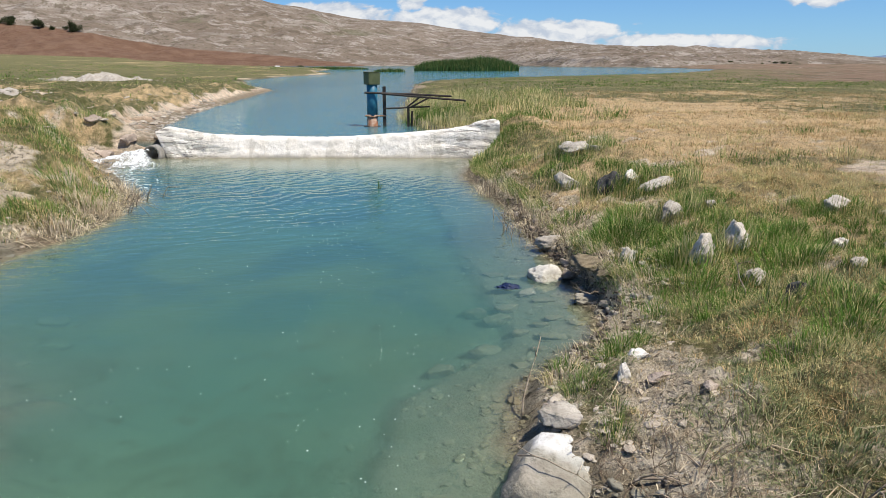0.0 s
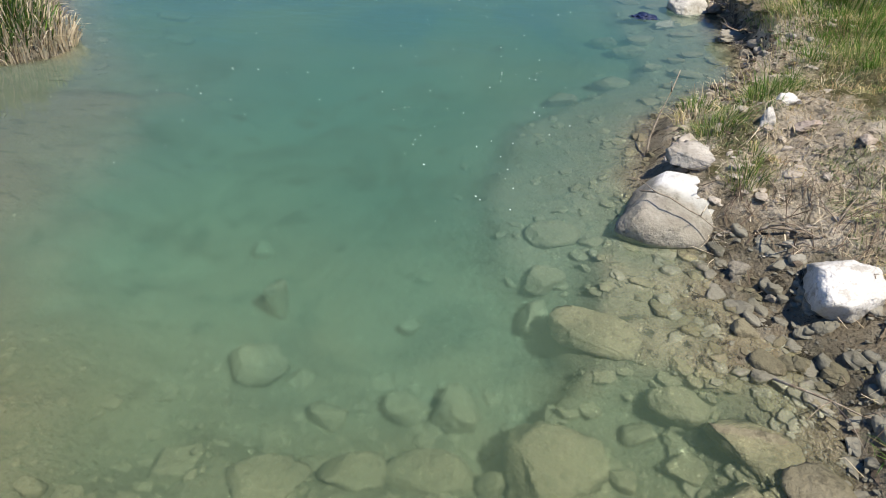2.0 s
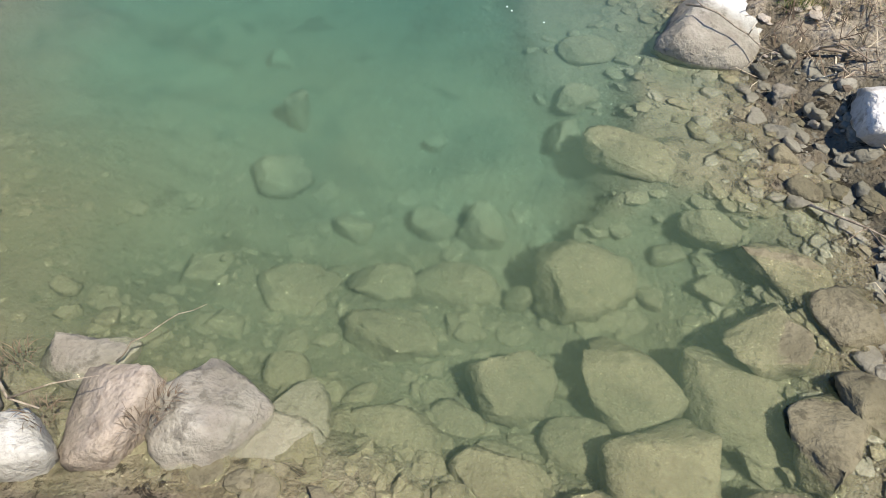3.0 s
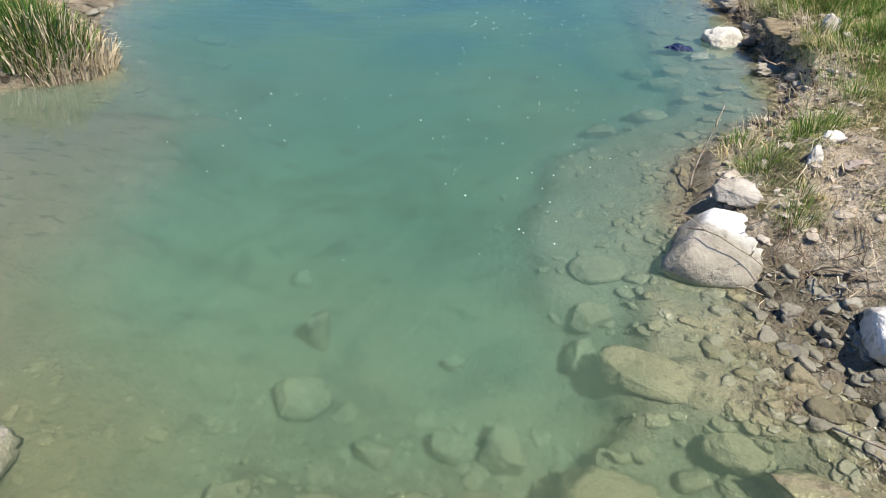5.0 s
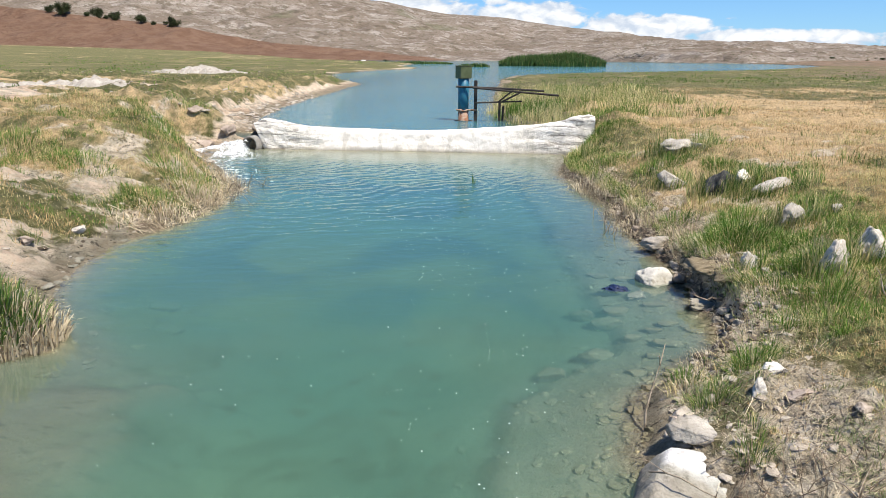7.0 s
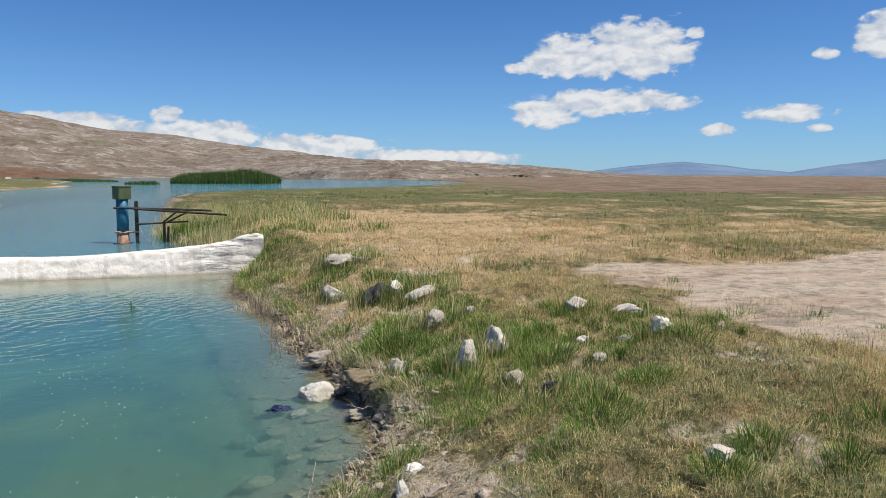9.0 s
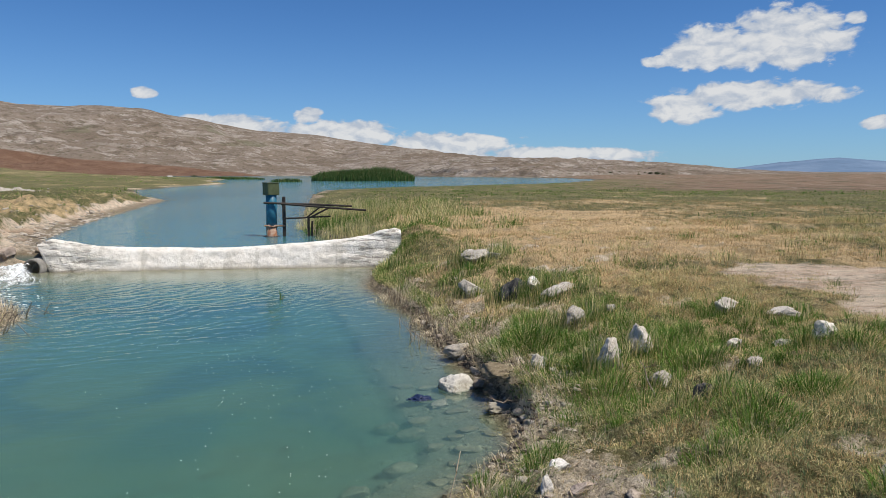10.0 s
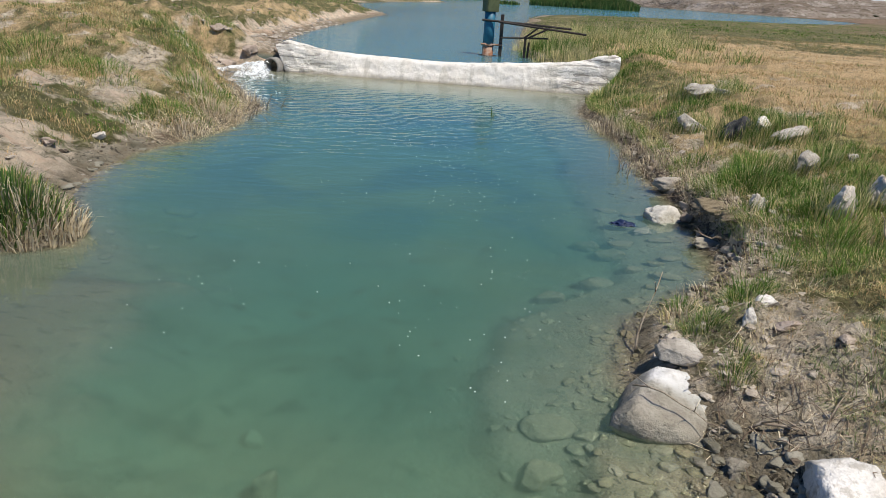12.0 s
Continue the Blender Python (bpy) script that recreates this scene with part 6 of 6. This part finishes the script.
for i, (x, y, r, tall, n) in enumerate(CLUMPS):
    big = 0.66 if x > 0 else 0.6
    if 0 < x < 2.05 and y < 5:
        clump(x, y, r * 1.25, tall * 0.5, int(n * 1.6), HERB, "low dusty green herbs matted on the bank", 600 + 3 * i, 0.005, lean=1.15)
        continue
    clump(x, y, r, tall * big, int(n * (1.15 if x > 0 else 0.8)), GRASS_GREEN, "thick green grass tuft on the bank", 600 + 3 * i, 0.0045 if y < 9 else 0.006, lean=0.6)
    clump(x + 0.08, y - 0.1, r * 1.25, tall * 0.5, int(n * 0.5), GRASS_MIX, "fading grass round a green tuft", 900 + 3 * i, 0.005 if y < 9 else 0.006, lean=0.8)
for i, (x, y, r, tall, n) in enumerate([(0.82, 4.45, 0.12, 0.12, 60), (1.28, 9.6, 0.35, 0.2, 300), (1.25, 10.4, 0.35, 0.22, 300), (0.85, 12.4, 0.5, 0.3, 400), (-5.2, 10.4, 0.5, 0.3, 500), (-5.0, 9.2, 0.4, 0.24, 400), (-5.4, 12.2, 0.5, 0.3, 400)]):
    clump(x, y, r, tall, n, STRAW, "bleached dead grass at the water's edge", 700 + 3 * i, lean=0.75)
# green sprigs by the boulder
for i, (x, y, r, tall, n) in enumerate([(0.94, 3.58, 0.10, 0.15, 130), (0.90, 4.25, 0.13, 0.17, 210), (0.84, 4.62, 0.12, 0.15, 150), (1.02, 3.86, 0.08, 0.10, 70), (1.32, 4.85, 0.16, 0.13, 220)]):
    clump(x, y, r, tall, n, GRASS_GREEN, "thin green grass sprigs beside the shore boulder", 840 + 3 * i, 0.0032, lean=0.6)
    clump(x, y, r, tall * 0.8, n // 3, GRASS_MIX, "fading grass sprigs beside the shore boulder", 870 + 3 * i, 0.003, lean=0.7)
# grass that closes round the bank's stones
rng = np.random.default_rng(77)
P, A, H = [], [], []
for x, y, size, *rest in BANK_STONES:
    if not 4.7 < y < 14.5 or x < 1.5:
        continue
    n = int(420 * size[0] / 0.35)
    a = rng.uniform(0, 6.283, n)
    q = size[0] * rng.uniform(0.42, 0.85, n)
    P.append(np.stack([x + q * np.cos(a), y + q * np.sin(a) * 0.85], -1))
    A.append(a)
    H.append(size[2] * rng.uniform(0.25, 0.85, n) + 0.04)
P, A, H = np.concatenate(P), np.concatenate(A), np.concatenate(H)
half = rng.random(len(P)) < 0.5
for pick, material, label in ((half, GRASS_GREEN, "green grass round the bank's stones"), (~half, GRASS_MIX, "fading grass round the bank's stones")):
    xy = P[pick]
    blades("grass_tuft", np.stack([xy[:, 0], xy[:, 1], height(xy[:, 0], xy[:, 1])], -1), H[pick], np.full(len(xy), 0.006), rng.uniform(0.1, 0.7, len(xy)), material, label, "grass", 78, A[pick] + 1.5)
# grass that hangs over the undercut bank
rng = np.random.default_rng(79)
for pick, material, y0, y1, n, tall, label in ((0, GRASS_GREEN, 5.2, 15.5, 5500, 0.17, "green grass hanging over the undercut bank"), (1, GRASS_MIX, 4.4, 15.5, 6300, 0.15, "fading grass hanging over the undercut bank"), (2, STRAW, 4.9, 12.5, 3000, 0.18, "dead grass hanging over the undercut bank")):
    y = rng.uniform(y0, y1, n)
    e = rng.uniform(0.14, 0.42, n) if pick < 2 else rng.uniform(0.06, 0.34, n)
    ok = (fbm(y * 1.9 + 7 * pick, e * 3, 3, 240 + pick) > -0.05) & ((y < 4.95) | (y > 6.1) | (rng.random(n) < 0.15)) & ((y < 8.3) | (y > 9.9) | (pick == 2) | (rng.random(n) < 0.2))
    y, e = y[ok], e[ok]
    x = edges(y)[1] + e
    blades("grass_tuft", np.stack([x, y, height(x, y)], -1), tall * rng.uniform(0.4, 1.2, len(x)), np.full(len(x), 0.004), rng.uniform(0.3, 1.25, len(x)), material, label, "grass", 250 + pick, np.full(len(x), 3.3), True)
# dead roots caught between the rocks of the near shore
for i, (x, y, z) in enumerate([(-1.12, 0.98, 0.10), (-1.13, 0.90, 0.12), (-1.60, 1.04, 0.08), (-1.42, 0.88, 0.10)]):
    clump(x, y, 0.05, 0.055, 60, ROOTS, "dead roots caught between the shore's rocks", 780 + 3 * i + 40, 0.003, z=z, lean=1.3)
# rushes that stand in the water
clump(-4.32, 4.95, 0.36, 0.46, 380, REED, "dark green rushes at the left shore", 760, 0.012)
clump(-4.35, 5.0, 0.38, 0.42, 520, GRASS_GREEN, "green grass among the rushes at the left shore", 758, 0.010)
clump(-4.2, 5.0, 0.40, 0.34, 900, STRAW, "dead rush stems at the left shore", 763, 0.012)
clump(-1.16, 12.92, 0.03, 0.26, 9, REED, "few reed stalks standing in the pool", 766, 0.02, z=-0.05)
for i, (x, y, r, tall, n) in enumerate([(0.0, 20.5, 0.7, 0.8, 420), (-0.5, 22.5, 0.7, 0.9, 420), (0.6, 19.2, 0.6, 0.7, 350), (-0.6, 24.5, 0.9, 0.8, 420), (0.5, 22.0, 0.9, 0.7, 420), (0.6, 25, 1.2, 0.8, 420), (0.95, 15.4, 0.35, 0.45, 200)]):
    clump(x, y, r * 1.1, tall * 0.75, n, GRASS_GREEN if i % 3 == 1 else GRASS_MIX, "thin reeds beside the gauge post", 770 + 3 * i, 0.010, "reeds", lean=0.25)


def reed_bed(name, x, y, rx, ry, tall, n, seed, wide, label):
    rng = np.random.default_rng(seed)
    a, q = rng.uniform(0, 6.283, n), np.sqrt(rng.random(n))
    px, py = x + rx * q * np.cos(a), y + ry * q * np.sin(a)
    h = tall * (1 - 0.55 * q ** 3) * (0.85 + 0.25 * fbm(px * 0.35, py * 0.35, 3, seed)) * rng.uniform(0.6, 1.08, n)
    blades(name, np.stack([px, py, np.full(n, UP)], -1), h, wide * rng.uniform(0.6, 1.3, n), 0.4 * rng.uniform(0.2, 1.5, n), REED, label, "reeds", seed + 1)


reed_bed("reed_bed", 5.3, 168, 11.8, 5, 3.9, 15000, 800, 0.13, "tall dark green reed bed standing in the lake")
reed_bed("reed_bed", -10.8, 150, 3.2, 1.2, 1.2, 500, 810, 0.10, "low thin reeds in the channel mouth")
reed_bed("reed_bed", -30, 210, 9, 3, 1.2, 1200, 820, 0.2, "low reeds on the far spit")

# straw and roots that lie about on the worn bank
rng = np.random.default_rng(31)


def litter(n, x0, x1, y0, y1, long, seed, lo=-1.1, hi=0.03, material=STRAW, thick=1.0, label="dead straw and roots lying on the worn bank"):
    rng = np.random.default_rng(seed)
    x, y = rng.uniform(x0, x1, n), rng.uniform(y0, y1, n)
    d = inside(x, y)
    ok = (d > lo) & (d < hi) & ((y > 3.15) | (d < -0.35) | (rng.random(n) < 0.12))
    x, y = x[ok], y[ok]
    a, ln = rng.uniform(0, 6.283, len(x)), long * rng.uniform(0.3, 1.2, len(x))
    p = np.stack([x, y, height(x, y) + 0.008], -1)
    qx, qy = x + ln * np.cos(a), y + ln * np.sin(a)
    q = np.stack([qx, qy, np.maximum(height(qx, qy), 0) + rng.uniform(0.0, 0.05, len(x))], -1)
    m_ = (p + q) / 2 + np.stack([rng.normal(size=len(x)) * 0.03 * long / 0.15, rng.normal(size=len(x)) * 0.03 * long / 0.15, rng.uniform(0, 0.035, len(x))], -1)
    s = np.stack([-np.sin(a), np.cos(a), np.zeros(len(x))], -1) * (thick * (0.0007 + 0.0011 * rng.random(len(x))))[:, None]
    V = np.stack([p - s, p + s, m_ - s, m_ + s, q - s * 0.5, q + s * 0.5], 1).reshape(-1, 3)
    k = np.arange(len(x))[:, None] * 6
    ob = mesh_object("straw_litter", V, [k + [0, 1, 3, 2], k + [2, 3, 5, 4]], material, False)
    tagged(ob, label, "straw", kind="stuff")


litter(6500, 0.7, 2.8, 1.8, 11, 0.085, 32, thick=1.2)
litter(90, 0.9, 2.3, 2.4, 4.6, 0.2, 41, -1.4, -0.1, STRAW, 2.0, "pale dead stems lying on the worn bank")
litter(500, 0.7, 2.4, 2.0, 10, 0.26, 34)
litter(2600, 0.4, 2.2, 7.8, 14.5, 0.24, 35, -0.7, 0.05, STRAW, 2.2)
litter(700, 0.75, 2.3, 1.8, 7.8, 0.11, 36, -1.0, 0.0, ROOTS, 1.6, "dark roots and dead stems tangled on the soil")
litter(150, 0.8, 1.7, 2.6, 3.7, 0.18, 37, -1.0, 0.0, ROOTS, 1.8, "dark roots and dead stems tangled behind the boulder")
litter(3600, 0.3, 2.0, 7.8, 15.0, 0.2, 38, -0.6, 0.02, ROOTS, 2.6, "dark dead rushes flattened at the water's edge")
litter(1200, -5.6, -4.6, 8.5, 13.5, 0.3, 39, -0.6, 0.1, STRAW, 4.0, "bent dead stems at the eroded bank")
litter(1500, -7.5, -4, 4, 15, 0.2, 33, -2)


def twig(points, radius, label, seed, forks=2):
    """A dead twig with side shoots."""
    rng = np.random.default_rng(seed)
    t = new("twig")
    pts = [Vector(p) for p in points]
    t.location = pts[0]
    loc = [p - pts[0] for p in pts]
    fine = []
    for a, b in zip(loc, loc[1:]):
        for s in (0, 0.5):
            fine.append(a.lerp(b, s) + Vector(rng.normal(size=3) * radius * 1.5))
    fine.append(loc[-1])
    part("stem", tube(fine, radius, 6, 0.35), TWIG, t, smooth_faces=True)
    for _ in range(forks):
        i = int(rng.integers(1, len(fine) - 1))
        d = (fine[i] - fine[i - 1]).length * 2.2
        e = fine[i] + Vector((rng.normal() * 0.6, rng.normal() * 0.6, rng.uniform(0.0, 0.6))) * d
        part("side_shoot", tube([fine[i], fine[i].lerp(e, 0.5) + Vector((0, 0, 0.1 * d)), e], radius * 0.5, 5, 0.3), TWIG, t, smooth_faces=True)
    tagged(t, label, "twig")


twig([(0.50, 4.15, 0.0), (0.56, 4.3, 0.22), (0.66, 4.55, 0.42)], 0.008, "thin bleached twig leaning over the water", 1)
twig([(1.52, 6.4, 0.12), (1.36, 6.3, 0.14), (1.2, 6.35, 0.20)], 0.010, "bleached root under the undercut bank", 2, 3)
twig([(1.42, 5.9, 0.1), (1.44, 5.6, 0.2), (1.4, 5.45, 0.05)], 0.007, "bleached twig on the bank", 3)
twig([(2.3, 5.2, 0.45), (2.28, 5.3, 0.62), (2.24, 5.38, 0.75)], 0.007, "dry stalk standing in the grass", 4, 1)
twig([(0.40, 3.42, 0.20), (0.54, 3.34, 0.21), (0.70, 3.28, 0.15), (0.84, 3.22, 0.12)], 0.006, "dark root draped over the boulder", 5, 3)
twig([(0.9, 3.25, 0.12), (1.1, 3.2, 0.17), (1.35, 3.1, 0.24)], 0.011, "pale dead root on the mud bank", 6, 4)
twig([(1.05, 3.05, 0.13), (1.2, 3.12, 0.2), (1.4, 3.3, 0.27)], 0.009, "pale dead root on the mud bank", 7, 4)
twig([(-1.33, 1.12, 0.03), (-1.29, 1.15, 0.08), (-1.23, 1.19, 0.12), (-1.17, 1.25, 0.135), (-1.11, 1.305, 0.13)], 0.0028, "pale bent stalk over the near water", 8, 0)
twig([(-1.66, 0.97, 0.13), (-1.52, 0.90, 0.19), (-1.38, 0.86, 0.17)], 0.007, "bleached root on the near shore", 9, 2)
twig([(0.9, 2.35, 0.02), (1.05, 2.2, 0.06), (1.25, 2.1, 0.1)], 0.006, "wet twig on the mud", 10, 4)
twig([(1.55, 2.6, 0.25), (1.8, 2.75, 0.33), (2.1, 2.8, 0.42)], 0.010, "pale dead branch on the bank", 11, 4)
twig([(1.75, 2.35, 0.3), (2.0, 2.5, 0.38), (2.3, 2.65, 0.47)], 0.008, "pale dead branch on the bank", 12, 3)
for i in range(16):
    x, y = rng.uniform(0.75, 1.1), rng.uniform(9.0, 10.6)
    twig([(x, y, -0.06), (x + rng.normal() * 0.05, y, 0.12), (x + rng.normal() * 0.12, y + rng.normal() * 0.1, rng.uniform(0.12, 0.32))], 0.008, "dead rush stem standing in the shallow water", 40 + i, 0)
for i in range(10):
    x, y = rng.uniform(-5.1, -4.7), rng.uniform(10.5, 12.4)
    twig([(x, y, -0.05), (x + 0.1, y, 0.2), (x + rng.uniform(0.1, 0.5), y + rng.normal() * 0.2, rng.uniform(0.0, 0.25))], 0.009, "dead bent stem at the eroded bank", 60 + i, 0)


# ---- far things ----
def tree(x, y, z, tall, wide, seed):
    rng = np.random.default_rng(seed)
    t = new("tree")
    t.location = (x, y, z)
    part("trunk", tube([(0, 0, -0.5), (0.1, 0, tall * 0.2), (0.05, 0.1, tall * 0.45)], tall * 0.05, 7, 0.5), BARK, t, smooth_faces=True)
    for k in range(4):
        a = k * 1.6 + rng.uniform(0, 0.5)
        part("limb", tube([(0.06, 0, tall * 0.3), (math.cos(a) * wide * 0.2, math.sin(a) * wide * 0.2, tall * 0.5), (math.cos(a) * wide * 0.35, math.sin(a) * wide * 0.35, tall * 0.72)], tall * 0.022, 5, 0.4), BARK, t)
    n = 3200
    blobs = [(rng.normal(size=3) * (wide * 0.2, wide * 0.2, tall * 0.14) + (0, 0, tall * 0.46), rng.uniform(0.6, 1.1)) for _ in range(11)]
    c = np.array([b[0] for b in blobs])
    q = rng.integers(0, len(c), n)
    p = c[q] + rng.normal(size=(n, 3)) * (wide * 0.11, wide * 0.11, tall * 0.11)
    u, w = rng.normal(size=(n, 3)), rng.normal(size=(n, 3))
    s = tall * 0.035
    V = np.stack([p - u * s, p + w * s, p + u * s], 1).reshape(-1, 3)
    ob = mesh_object("crown", V, [np.arange(3 * n).reshape(-1, 3)], LEAF, False)
    ob.parent = t
    return tagged(t, "dark rounded tree on the red field's edge", "tree", "trees on the hillside")


def hill_spot(a, seen):
    """The place on the hill's near side that the ray of slope a meets at that rise."""
    co = np.empty(len(hill.data.vertices) * 3, np.float32)
    hill.data.vertices.foreach_get("co", co)
    co = co.reshape(-1, 3)
    near = co[np.abs(co[:, 0] / co[:, 1] - a) < 0.005]
    near = near[near[:, 1] < near[np.argmax((near[:, 2] - 2.2) / near[:, 1]), 1]]
    return near[np.argmin(np.abs((near[:, 2] - 2.2) / near[:, 1] - seen))]


for i, (a, w) in enumerate([(-0.652, 8), (-0.615, 3.4), (-0.60, 7), (-0.587, 3), (-0.573, 6.5), (-0.536, 6), (-0.519, 3), (-0.50, 2.6), (-0.492, 6), (-0.67, 5)]):
    x, y, z = hill_spot(a, float(np.interp(a, FIELD_A, FIELD_E)) - 0.001)
    tree(a * y, y, z - 0.3, w * 1.1, w * 1.15, 500 + i)
for i, (a, e, w) in enumerate([(0.386, 0.0, 1.6), (0.393, 0.0, 2.0), (0.400, 0.0, 1.5), (0.428, -0.001, 2.0), (0.438, -0.001, 2.3), (0.447, -0.001, 1.9), (0.456, -0.001, 2.2), (0.465, -0.001, 1.6)]):
    x, y, z = hill_spot(a, e)
    t = tree(a * y, y, z - 0.3, w * 0.62, w * 1.3, 530 + i)
    tagged(t, "dark bush at the foot of the low rocky hills", "bush", "bushes beyond the lake")


def farm(x, y, z):
    h = new("farm_building")
    h.location = (x, y, z)
    wall = part("wall", box(1.9, 2.2, 1.9, pose(0, 0, 0.95), 0.03), WHITEWASH, h)
    bm = bmesh.new()
    a = [bm.verts.new(p) for p in ((-1.1, -1.25, 1.9), (1.1, -1.25, 1.9), (1.1, 1.25, 1.9), (-1.1, 1.25, 1.9), (-1.1, 0, 2.5), (1.1, 0, 2.5))]
    for f in ((0, 1, 5, 4), (2, 3, 4, 5), (0, 4, 3), (1, 2, 5), (3, 2, 1, 0)):
        bm.faces.new([a[k] for k in f])
    part("roof", bm, ROOF, h)
    part("door", box(0.7, 0.06, 1.6, pose(0.4, -1.12, 0.8), 0.01), STEEL, wall)
    tagged(h, "small white farm building at the foot of the hill", "house")


fx, fy = -0.2223 * 372, 372
farm(fx, fy, ground_z(fx, fy) - 0.1)

bx, by = -0.19 * 340, 340
tagged(tree(bx, by, ground_z(bx, by) - 0.3, 3.2, 6.5, 560), "dark spreading bush beyond the channel", "bush", "bushes beyond the lake")
